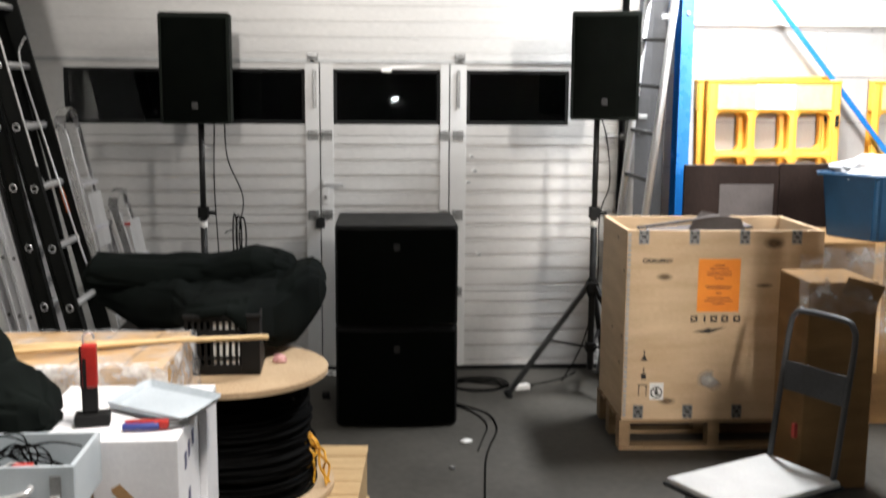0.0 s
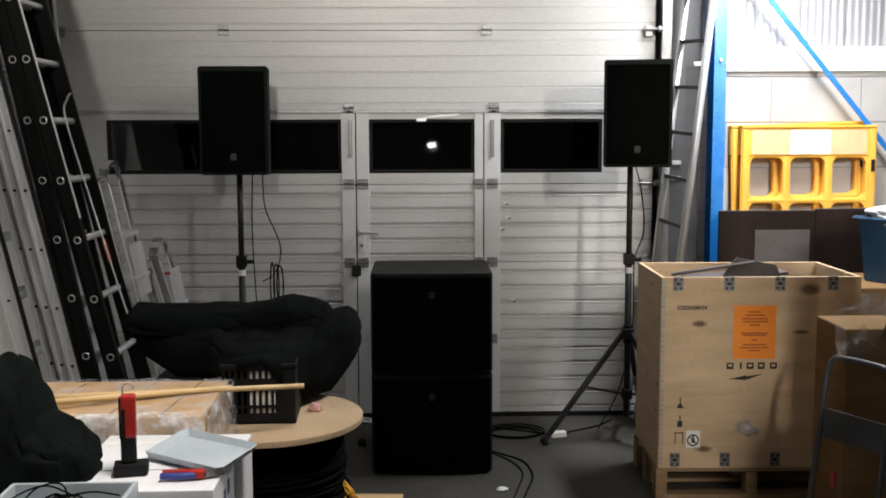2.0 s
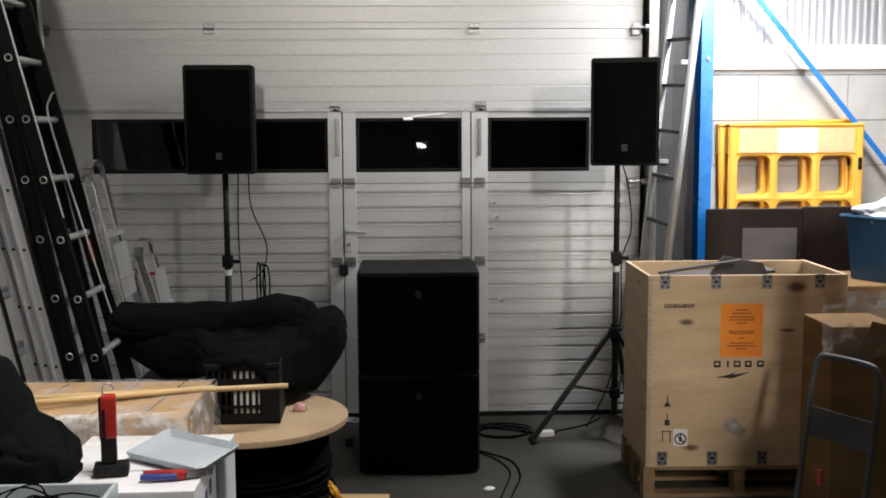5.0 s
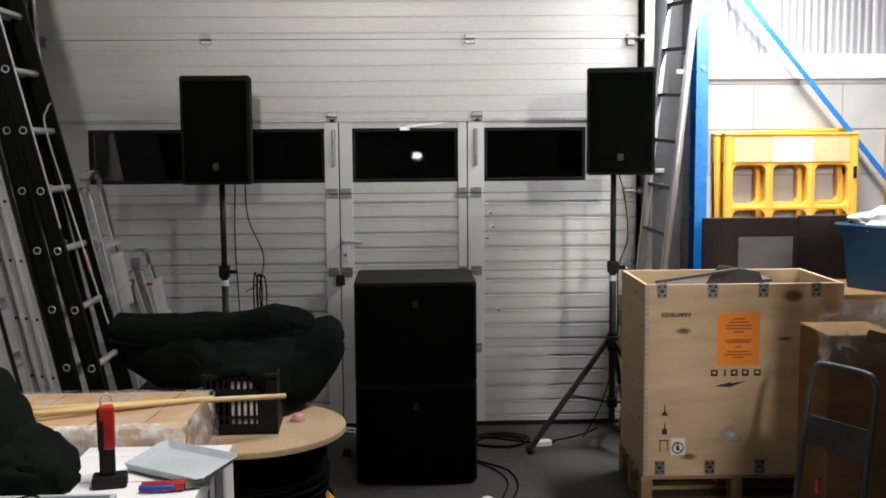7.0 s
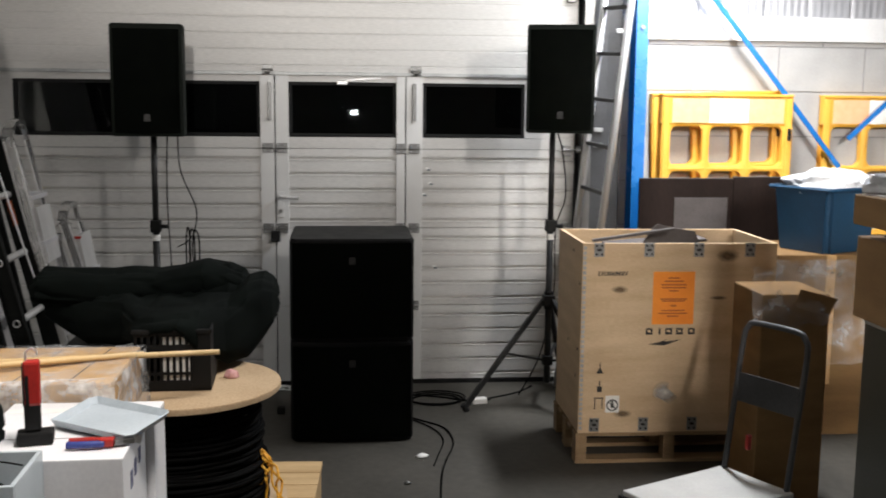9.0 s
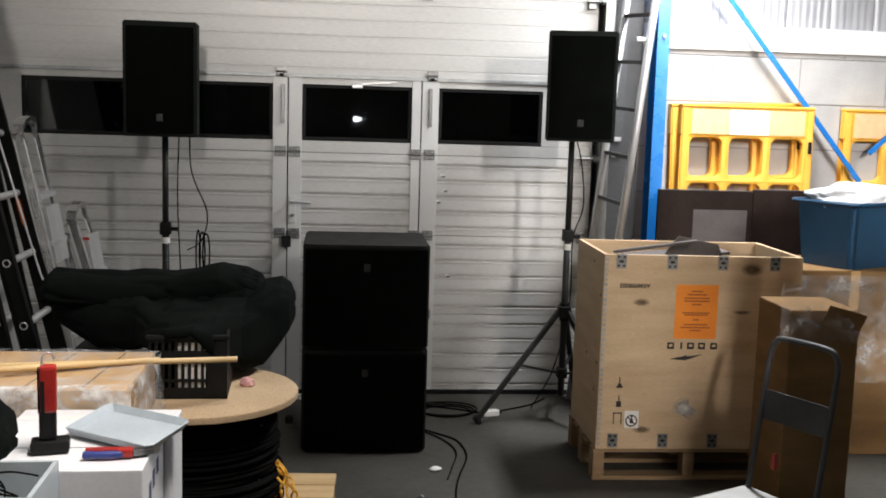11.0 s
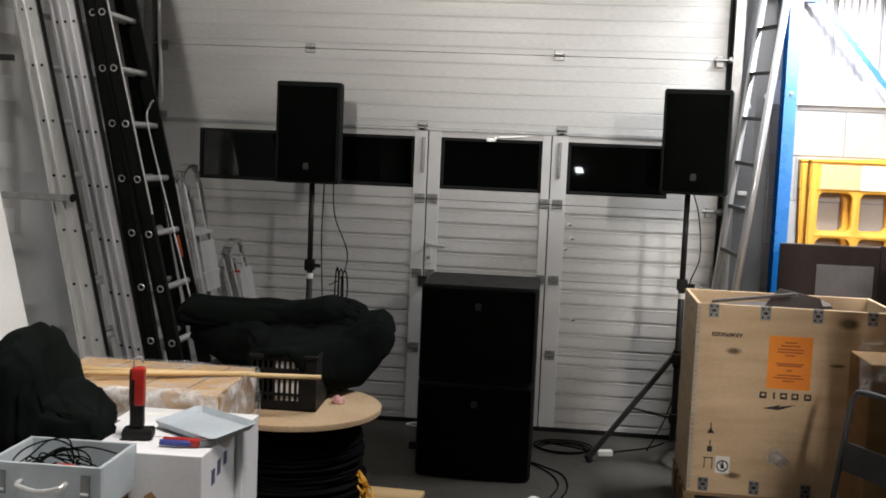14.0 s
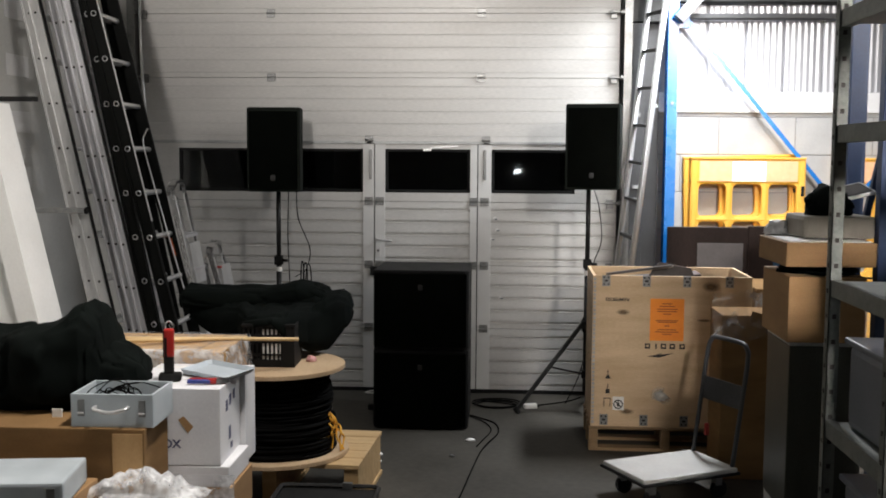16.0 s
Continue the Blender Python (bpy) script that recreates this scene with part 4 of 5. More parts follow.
part("handle_plate", box(bmesh.new(), hx + 0.058, hx + 0.063, -Wd + 0.04, -0.04, 0.50, 0.64, 0.002), M["jamb_grey"], tr, "grey plate across the handle")
part("pedal", box(bmesh.new(), hx - 0.04, hx - 0.015, -0.20, -0.18, 0.32, 0.39, 0.006), M["red_plastic"], tr, "small red release tag")

# ---- steel shelving, blue rack, cartons ----
sh = thing("steel_shelving", "galvanised slotted steel shelving bay with loaded decks", "shelving", pose(1.905, -4.95, 0))
SX, SY = 1.4, 0.65
for x in (0.0, SX):
    for y in (0.0, SY):
        bm = box(bmesh.new(), x, x + 0.004, y, y + 0.045, 0.0, 2.75)
        box(bm, x, x + 0.045, y, y + 0.004, 0.0, 2.75)
        post = part("post", bm, M["shelf_steel"], sh, "grey slotted upright post")
        bm = bmesh.new()
        for k in range(26):
            box(bm, x + 0.014, x + 0.030, y - 0.0015, y - 0.0004, 0.10 + k * 0.1, 0.118 + k * 0.1)
            box(bm, x - 0.0015, x - 0.0004, y + 0.014, y + 0.030, 0.10 + k * 0.1, 0.118 + k * 0.1)
        tagged(part("perforation", bm, M["dark_gap"], post), kind="stuff")
for z in (0.30, 0.84, 1.40, 2.0, 2.44):
    part("deck", box(bmesh.new(), 0.046, SX - 0.002, 0.006, SY - 0.005, z, z + 0.05, 0.003), M["shelf_steel"], sh)
    part("deck_beam", box(bmesh.new(), 0.006, 0.044, 0.046, SY - 0.002, z - 0.012, z + 0.055, 0.003), M["shelf_steel"], sh)
tb = thing("clear_tub", "translucent grey plastic storage tub on the shelving", "storage tub", pose(1.97, -4.86, 0.892))
part("body", box(bmesh.new(), 0.0, 0.42, 0, 0.5, 0, 0.32, 0.03), M["grey_tub"], tb)
part("rim", box(bmesh.new(), -0.015, 0.435, -0.015, 0.515, 0.32, 0.345, 0.008), M["grey_tub"], tb)
tb2 = copy_thing(tb, pose(1.97, -4.86, 0.352))
cardb = thing("shelf_carton", "brown carton on the upper shelving deck", "carton", pose(2.15, -4.8, 1.452))
part("body", box(bmesh.new(), 0, 0.5, 0, 0.42, 0, 0.3, 0.006), M["cardboard"], cardb)
part("tape", box(bmesh.new(), 0.22, 0.28, -0.0015, 0.4215, 0.02, 0.3015), M["cardboard"], cardb)
rk = thing("rack_upright", "blue steel pallet rack upright frame", "rack", pose(2.40, -3.4, 0))
for y in (0, 0.5):
    part("post", box(bmesh.new(), 0, 0.09, y, y + 0.07, 0.0, 2.9, 0.004), M["blue_dark"], rk)
part("lattice", bar(bmesh.new(), (0.045, 0.05, 0.5), (0.045, 0.52, 1.3), 0.03, 0.03), M["blue_dark"], rk)
part("lattice", bar(bmesh.new(), (0.045, 0.52, 1.3), (0.045, 0.05, 2.1), 0.03, 0.03), M["blue_dark"], rk)

cab = thing("grey_cabinet", "dark grey-green steel cabinet under the cartons", "cabinet", pose(1.99, -3.45, 0))
part("body", box(bmesh.new(), 0, 0.35, 0, 0.42, 0.22, 1.04, 0.006), M["dark_steel"], cab)
part("plinth", box(bmesh.new(), 0.005, 0.345, 0.005, 0.415, 0.0, 0.22, 0.004), M["wall_paint"], cab, "pale scuffed base")
part("top_edge", box(bmesh.new(), 0.0, 0.352, -0.004, 0.42, 1.041, 1.056, 0.002), M["galv"], cab)
st1 = thing("stacked_carton", "brown cardboard carton stacked on a steel cabinet", "carton", pose(1.975, -3.46, 1.058), "stacked cartons")
part("body", box(bmesh.new(), 0, 0.36, 0, 0.5, 0, 0.315, 0.006), M["cardboard"], st1)
part("tape", box(bmesh.new(), 0.155, 0.205, -0.0015, 0.5015, 0.03, 0.3165), M["cardboard"], st1)
st2 = thing("stacked_carton", "flat brown carton lid with a black bag squeezed below", "carton", pose(1.955, -3.47, 1.42, 0, 0, 1), "stacked cartons")
part("body", box(bmesh.new(), 0, 0.42, 0, 0.5, 0, 0.115, 0.006), M["cardboard"], st2)
part("top_sheet", box(bmesh.new(), 0.02, 0.40, 0.02, 0.48, 0.1155, 0.121), M["paper"], st2, "white paper top")
crumple("black_bag", "flattened black bag between two cartons", "bag", (0.17, 0.2, 0.04), pose(2.17, -3.2, 1.373), "black_cloth", 5.5)
bx = thing("grey_box", "soft grey-brown padded box on the cartons", "box", pose(2.06, -3.36, 1.545))
part("body", box(bmesh.new(), 0, 0.34, 0, 0.35, 0, 0.11, 0.02), M["linen"], bx)
crumple("black_cloth", "bundled black cloth on the padded box", "cloth", (0.10, 0.09, 0.09), pose(2.20, -3.25, 1.655), "black_cloth", 1.3)
crumple("plastic_bag", "crumpled clear plastic bag on the carton", "plastic bag", (0.06, 0.06, 0.05), pose(2.03, -3.02, 1.545), "bag_white", 2.2)
lp = thing("device", "thin silver and white device leaning on the cloth", "device", pose(2.26, -3.3, 1.72, 20, -12, 15))
part("body", box(bmesh.new(), 0, 0.18, 0, 0.13, 0, 0.016, 0.003), M["paper"], lp)
part("face", box(bmesh.new(), 0.01, 0.17, 0.01, 0.12, 0.0165, 0.019), M["dark_gap"], lp)

# ---- ladder standing between door track and column ----
ld = thing("ladder", "bare aluminium ladder with dark rungs beside the door track", "ladder", None, "leaning ladders")
def right_at(z, near):
    return (1.592 + (z - 1.131) * 0.1051) if near else (1.524 + (z - 1.086) * 0.0979)
for near, y in ((True, -0.5), (False, -0.12)):
    smooth(part("rail", rod(bmesh.new(), (right_at(0, near), y, 0.0), (right_at(3.3, near), y, 3.3), 0.024, 12), M["alu"], ld))
for k in range(11):
    z = 0.20 + k * 0.284
    part("rung", bar(bmesh.new(), (right_at(z, True), -0.5, z - 0.02), (right_at(z, False), -0.12, z + 0.0), 0.03, 0.022, (0, 0, 1)), M["black_paint"], ld)


# ---- ladders leaning on the left wall ----
def ladder(label, y0, y1, z1, sections, material, rung_mat, first=0.249, pitch=0.286, wide=0.078, ring=None, riveted=True):
    """A ladder that leans on the west wall: rails in planes of equal y, rungs along y. sections: x on the floor and lean of each."""
    s = thing("ladder", label, "ladder", None, "leaning ladders")
    for n, (foot, lean) in enumerate(sections):
        ya, yb = y0 + 0.034 * n, y1 + 0.034 * n
        def at(z):
            return foot - lean * z
        for y in (ya, yb):
            rail = part("rail", bar(bmesh.new(), (at(0.0), y, 0.0), (at(z1), y, z1), 0.022, wide, (1, 0, 0)), M[material], s)
            if y == ya:
                for e in (-wide / 2 + 0.005, wide / 2 - 0.005):
                    part("flange", bar(bmesh.new(), (at(0.0) + e, y - 0.0175, 0.0), (at(z1) + e, y - 0.0175, z1), 0.013, 0.009, (1, 0, 0)), M[material], rail)
        if not ring:
            # added dark strip imitates the shade between neighbouring rails
            part("shade_gap", bar(bmesh.new(), (at(0.0) + wide / 2 + 0.009, ya - 0.006, 0.0), (at(z1) + wide / 2 + 0.009, ya - 0.006, z1), 0.012, 0.017, (1, 0, 0)), M["rubber"], s, "dark strip standing for the shaded gap along the rail")
        z = first
        while z < z1 - 0.05:
            r = part("rung", rod(bmesh.new(), (at(z), ya - 0.009, z), (at(z), yb, z), 0.017, 12), M[rung_mat], s)
            if ring:
                pts = [(at(z) + 0.016 * math.cos(a * math.tau / 14), ya - 0.014, z + 0.016 * math.sin(a * math.tau / 14)) for a in range(14)]
                part("rung_end", sweep(bmesh.new(), pts, 0.0028, 5, True), M["alu"], r, "swaged silver rung end")
                part("rung_core", rod(bmesh.new(), (at(z), ya - 0.0125, z), (at(z), ya - 0.0095, z), 0.0145, 10), M["black_ladder"], r)
            elif riveted:
                part("rivet", rod(bmesh.new(), (at(z), ya - 0.0145, z), (at(z), ya - 0.0095, z), 0.008, 8), M["dark_gap"], r)
            z += pitch
    return s


black = ladder("black fibreglass double extension ladder with aluminium rungs", -1.83, -1.43, 3.3, ((-1.33, 0.237), (-1.49, 0.200)), "black_ladder", "alu", wide=0.078, ring=True)
ladder("bare aluminium triple extension ladder", -1.80, -1.44, 3.25, ((-1.55, 0.220), (-1.612, 0.221), (-1.674, 0.221)), "alu_dull", "alu", first=0.20, wide=0.047)
ladder("bare aluminium double ladder with riveted rungs", -1.86, -1.48, 3.1, ((-1.745, 0.220), (-1.842, 0.206)), "alu", "alu", first=0.249, wide=0.075)
part("edge_strip", bar(bmesh.new(), (-1.33 - 0.237 * 1.5 + 0.043, -1.842, 1.5), (-1.33 - 0.237 * 3.28 + 0.043, -1.842, 3.28), 0.010, 0.006, (1, 0, 0)), M["alu"], black, "bright worn metal edge")
# pull cord with a hook on the black ladder
tagged(part("pull_cord", sweep(bmesh.new(), curve_pts(((-1.735, -1.62, 2.10), (-1.755, -1.62, 2.07), (-1.765, -1.62, 1.97), (-1.66, -1.60, 1.55), (-1.52, -1.60, 1.05), (-1.50, -1.6, 1.0)), 6), 0.005), M["alu"]), "white pull cord hanging along the black ladder", "cord")
tagged(part("warning_sticker", bar(bmesh.new(), (-1.655, -1.447, 1.36), (-1.625, -1.447, 1.24), 0.003, 0.02, (1, 0, 0)), M["ink_orange"]), "orange-red warning sticker on the black ladder", "sticker")


def stepladder(label, y0, y1, x0, z0, lean, w, plate):
    """A folded aluminium step ladder: a hooped frame, treads and a rear frame."""
    s = thing("step_ladder", label, "step ladder", None, "folded step ladders")
    def at(z, o=0.0):
        return x0 - lean * (z - z0) + o
    for o, top in ((0.0, z0), (-0.07, z0 - 0.12)):
        pts = [(at(0.0, o), y0, 0.0), (at(top - 0.10, o), y0, top - 0.10)]
        for k in range(7):
            a = math.pi * k / 6
            pts.append((at(top - 0.06, o), (y0 + y1) / 2 - (y1 - y0) / 2 * math.cos(a), top - 0.08 + 0.08 * math.sin(a)))
        pts += [(at(top - 0.10, o), y1, top - 0.10), (at(0.0, o), y1, 0.0)]
        bm = bmesh.new()
        for p, q in zip(pts, pts[1:]):
            upright = abs(Vector(q).z - Vector(p).z) > abs(Vector(q).y - Vector(p).y)
            bar(bm, p, q, 0.05 if p[1] <= (y0 + y1) / 2 else 0.02, 0.022, (0, 1, 0) if upright else (0, 0, 1))
        f = part("frame", bm, M["alu_bright"], s)
        # pale beads added as the highlights along the rail edges
        for y in (y0 - 0.011, y1 - 0.011):
            for e in (-0.024, 0.024) if y < y0 else (-0.009,):
                part("edge_bead", rod(bmesh.new(), (at(0.02, o + e), y, 0.02), (at(top - 0.10, o + e), y, top - 0.10), 0.0045, 8), M["alu"], f, "bright bead standing for the highlight on the rail edge")
        z = 0.22
        while z < top - 0.25:
            part("tread", box(bmesh.new(), at(z, o) - 0.035, at(z, o) + 0.035, y0 + 0.012, y1 - 0.012, z - 0.012, z + 0.012, 0.003), M["alu_dull"], s)
            z += 0.23
    part("platform", bar(bmesh.new(), (at(plate, 0.05), (y0 + y1) / 2, plate - 0.16), (at(plate, 0.0), (y0 + y1) / 2, plate + 0.12), 0.025, (y1 - y0) * 0.8, (0, 1, 0)), M["alu"], s, "ribbed aluminium platform plate")
    return s


stepladder("folded aluminium step ladder with a hooped top", -1.42, -1.12, -1.67, 1.75, 0.215, 0.05, 1.20)
stepladder("small folded aluminium step stool with red catches", -0.97, -0.66, -1.54, 1.29, 0.28, 0.05, 1.0)
tagged(part("red_catch", box(bmesh.new(), -1.46, -1.425, -0.996, -0.985, 1.11, 1.125, 0.003), M["red_plastic"]), "red plastic catch of the step stool", "catch")

# ---- tall white boards and wall bracket ----
for k, (x0, y) in enumerate(((-2.28, -2.70), (-2.40, -2.66), (-2.50, -2.62))):
    b = part("white_board", bar(bmesh.new(), (x0 + 0.50, y, 0.0), (x0, y, 2.2 + 0.03 * k), 0.30, 0.115, (1, 0, 0.235)), M["white_board"])
    tagged(b, "tall white laminate board leaning on the wall", "board", "leaning boards")
br = tagged(part("wall_bracket", box(bmesh.new(), WALL_L, -2.06, -1.92, -1.885, 1.55, 1.585, 0.006), M["galv"]), "grey steel ladder bracket arm on the wall", "bracket")
part("cap", rod(bmesh.new(), (-2.058, -1.9025, 1.567), (-2.045, -1.9025, 1.567), 0.022, 10), M["rubber"], br)
br2 = tagged(part("wall_bracket", box(bmesh.new(), WALL_L, -2.22, -2.21, -2.18, 2.245, 2.275, 0.005), M["black_paint"]), "black steel wall bracket arm", "bracket")
# added strip: its pale squares imitate light falling between the ladder's rung shadows
post = tagged(part("rung_light_panel", box(bmesh.new(), WALL_L, WALL_L + 0.05, -1.90, -1.39, 0, ROOF, 0.004), M["wall_paint"]), "raised wall strip whose pale squares copy light between ladder rung shadows", "post", kind="structure")
for k in range(9):
    part("plate", box(bmesh.new(), WALL_L + 0.051, WALL_L + 0.056, -1.79, -1.475, 0.22 + k * 0.37, 0.36 + k * 0.37, 0.002), M["trim_white"], post, "pale square standing for a patch of light")


# ---- cloth ----
def soft(name, label, category, rows, key, seed, amp=0.02, seg=56, crease=0.018):
    """Folded cloth: rings of (x, y, z, half depth, half height) joined along their run, with soft swells and sharp creases."""
    bm = bmesh.new()
    rings = []
    fine = []
    for i in range(len(rows) - 1):
        for s in range(9):
            t = s / 9
            t = t * t * (3 - 2 * t)
            fine.append([a + (b - a) * t for a, b in zip(rows[i], rows[i + 1])])
    fine.append(rows[-1])
    for x, y, z, hy, hz in fine:
        ring = []
        for k in range(seg):
            a = k * math.tau / seg
            c = Vector((x, y + hy * math.copysign(abs(math.cos(a)) ** 0.7, math.cos(a)), z + hz * math.copysign(abs(math.sin(a)) ** 0.7, math.sin(a))))
            n = noise.noise(c * 5 + Vector((seed, 0, 0))) + 0.4 * noise.noise(c * 13 + Vector((0, seed, 0)))
            run = noise.noise(Vector((x * 1.6 + seed, math.cos(a) * 1.7, math.sin(a) * 1.7)))
            across = noise.noise(Vector((x * 6.0, seed + math.cos(a) * 0.8, math.sin(a) * 0.8)))
            dip = math.exp(-(run / 0.05) ** 2) + 0.6 * math.exp(-(across / 0.05) ** 2)
            d = Vector((0.3 * math.cos(a), math.cos(a), math.sin(a)))
            ring.append(bm.verts.new(c + d * (n * amp - dip * crease * min(1.0, hz / 0.05))))
        rings.append(ring)
    for a, b in zip(rings, rings[1:]):
        for k in range(seg):
            bm.faces.new((a[k], a[(k + 1) % seg], b[(k + 1) % seg], b[k]))
    bm.faces.new(rings[0][::-1])
    bm.faces.new(rings[-1])
    bmesh.ops.recalc_face_normals(bm, faces=bm.faces)
    ob = smooth(part(name, bm, M[key]))
    return tagged(ob, label, category) if label else ob


roll = thing("rolled_cloth", "thick rolled black stage cloth heaped on a crate and drum", "cloth")
for ob in (
    soft("upper_roll", "", "", ((-1.325, -2.22, 1.05, 0.10, 0.055), (-1.29, -2.22, 1.07, 0.14, 0.075), (-1.0, -2.2, 1.060, 0.16, 0.075), (-0.80, -2.2, 1.065, 0.17, 0.07), (-0.60, -2.2, 1.098, 0.17, 0.08), (-0.50, -2.2, 1.085, 0.15, 0.07), (-0.44, -2.2, 1.068, 0.12, 0.06), (-0.41, -2.2, 1.06, 0.05, 0.03)), "black_cloth", 2.0, 0.016),
    soft("lower_fold", "", "", ((-1.28, -2.2, 0.98, 0.06, 0.05), (-1.1, -2.2, 0.94, 0.17, 0.12), (-0.90, -2.3, 0.96, 0.27, 0.11), (-0.80, -2.42, 0.985, 0.42, 0.065), (-0.73, -2.44, 1.005, 0.435, 0.05), (-0.63, -2.44, 1.015, 0.435, 0.045), (-0.56, -2.45, 0.965, 0.42, 0.10), (-0.48, -2.35, 0.915, 0.28, 0.145), (-0.41, -2.3, 0.945, 0.23, 0.165), (-0.35, -2.25, 0.985, 0.19, 0.135), (-0.31, -2.22, 0.99, 0.15, 0.10), (-0.29, -2.2, 0.995, 0.08, 0.05)), "black_cloth", 9.0, 0.014),
    soft("tucked_fold", "", "", ((-0.95, -2.2, 1.03, 0.12, 0.05), (-0.70, -2.22, 1.03, 0.16, 0.06), (-0.49, -2.22, 1.03, 0.17, 0.085), (-0.43, -2.2, 1.03, 0.14, 0.075), (-0.385, -2.2, 1.04, 0.10, 0.04)), "black_cloth", 6.0, 0.014),
):
    ob.parent = roll
tagged(part("black_case", box(bmesh.new(), -1.22, -1.05, -2.44, -1.96, 0, 0.80, 0.01), M["black_plastic"]), "upright black case under the rolled cloth", "case")

jk = soft("black_jacket", "large black padded jacket thrown over cartons", "jacket", ((-2.05, -3.85, 0.95, 0.10, 0.10), (-1.85, -3.85, 0.93, 0.22, 0.18), (-1.55, -3.86, 0.95, 0.27, 0.19), (-1.36, -3.87, 0.985, 0.27, 0.205), (-1.21, -3.87, 1.03, 0.20, 0.245), (-1.165, -3.86, 0.985, 0.17, 0.225), (-1.135, -3.86, 0.93, 0.16, 0.14), (-1.05, -3.86, 0.925, 0.14, 0.115), (-1.0, -3.86, 0.93, 0.10, 0.08), (-0.98, -3.86, 0.93, 0.05, 0.04)), "black_cloth", 4.0, 0.045, 64, 0.03)
part("care_tag", box(bmesh.new(), -1.30, -1.255, -4.146, -4.142, 0.79, 0.835, 0.001), M["paper"], jk, "small white sewn tag")

# ---- cable drum on a timber base ----
DX, DY = -0.64, -2.72
base = thing("timber_base", "low pale timber platform under the cable drum", "platform", pose(DX + 0.02, -2.58, 0, 0, 0, -3))
for x in (-0.455, 0.0, 0.455):
    part("bearer", box(bmesh.new(), x - 0.04, x + 0.04, -0.35, 0.35, 0.025, 0.237, 0.004), M["pine"], base)
    part("runner", box(bmesh.new(), x - 0.05, x + 0.05, -0.36, 0.36, 0.0, 0.0245, 0.003), M["pine"], base)
for k in range(5):
    part("plank", box(bmesh.new(), -0.50, 0.50, -0.365 + k * 0.147, -0.365 + k * 0.147 + 0.14, 0.2375, 0.262, 0.003), M["pine"], base)
drum = thing("cable_drum", "wooden cable drum wound with black cable", "cable drum", pose(DX, DY, 0.264))


def disc(z0, z1, r):
    bm = bmesh.new()
    bmesh.ops.create_cone(bm, cap_ends=True, segments=56, radius1=r, radius2=r, depth=z1 - z0, matrix=Matrix.Translation((0, 0, (z0 + z1) / 2)))
    bmesh.ops.bevel(bm, geom=[e for e in bm.edges if abs(e.verts[0].co.z - e.verts[1].co.z) < 1e-6], offset=0.003, segments=2, affect="EDGES")
    return bm


part("lower_flange", disc(0, 0.024, 0.405), M["chipboard"], drum)
part("upper_flange", disc(0.478, 0.502, 0.385), M["chipboard"], drum, "bare chipboard disc")
part("core", disc(0.025, 0.477, 0.22), M["black_cable"], drum)
bm = bmesh.new()
rnd = random.Random(5)
for k in range(36):
    z = 0.034 + k * 0.0121
    r = 0.325 - 0.060 * max(0.0, z / 0.48 - 0.25) + rnd.uniform(-0.009, 0.009)
    a0, tilt = rnd.uniform(0, 6.28), rnd.uniform(-0.014, 0.014)
    sweep(bm, [((r + 0.004 * math.sin(5 * a + a0)) * math.cos(a), (r + 0.004 * math.sin(5 * a + a0)) * math.sin(a), z + tilt * math.sin(a + a0)) for a in (j * math.tau / 44 for j in range(44))], 0.0078, 6, True)
    if k % 2:
        sweep(bm, [((r - 0.011) * math.cos(a), (r - 0.011) * math.sin(a), z + 0.006) for a in (j * math.tau / 44 for j in range(44))], 0.0078, 6, True)
smooth(tagged(part("cable_winding", bm, M["black_cable"], drum, "many turns of black cable"), kind="stuff"))
bm = bmesh.new()
for k in range(7):
    sweep(bm, curve_pts([(-0.325 + 0.012 * j * (k % 2) + rnd.uniform(-0.02, 0.025), -2.78 + rnd.uniform(-0.05, 0.03), 0.50 - 0.036 * j if j < 5 else 0.296) for j in range(6)], 5), 0.005, 6)
tagged(part("yellow_rope", bm, M["yellow_rope"]), "tangled bright yellow rope hanging on the drum", "rope")

# ---- black slotted basket on the drum ----
bk = thing("plastic_basket", "black slotted plastic basket with papers inside", "basket", pose(-0.795, -2.86, 0.768, 0, 0, 2))
BW, BD, BH = 0.285, 0.27, 0.235
part("floor", box(bmesh.new(), 0, BW, 0, BD, 0, 0.008), M["black_plastic"], bk)
part("side", box(bmesh.new(), 0, 0.006, 0, BD, 0.008, BH, 0.002), M["black_plastic"], bk)
part("side", box(bmesh.new(), BW - 0.006, BW, 0, BD, 0.008, BH, 0.002), M["black_plastic"], bk)
part("side", box(bmesh.new(), 0, BW, BD - 0.006, BD, 0.008, BH, 0.002), M["black_plastic"], bk)
part("front_panel", box(bmesh.new(), 0.212, BW, -0.006, 0.004, 0.008, BH - 0.013, 0.002), M["black_plastic"], bk)
for k in range(9):
    part("slat", box(bmesh.new(), 0.002 + k * 0.0235, 0.0135 + k * 0.0235, -0.003, 0.003, 0.042, BH - 0.022), M["black_plastic"], bk)
for z0, z1 in ((0.008, 0.042), (0.063, 0.074), (0.132, 0.180), (BH - 0.024, BH - 0.0125)):
    part("cross_slat", box(bmesh.new(), 0.002, 0.2115, -0.0036, 0.0034, z0, z1), M["black_plastic"], bk)
part("rim", box(bmesh.new(), -0.006, BW + 0.006, -0.012, 0.008, BH - 0.012, BH + 0.004, 0.003), M["black_plastic"], bk)
tagged(part("paper_sheet", box(bmesh.new(), -0.69, -0.59, -2.850, -2.838, 0.778, 0.995, 0.001), M["paper"]), "white paper sheet standing inside the black basket", "paper")
crumple("pink_wrapper", "crumpled pink wrapper on the drum", "wrapper", (0.025, 0.025, 0.02), pose(-0.455, -2.66, 0.767), "pink", 4.4, 3)

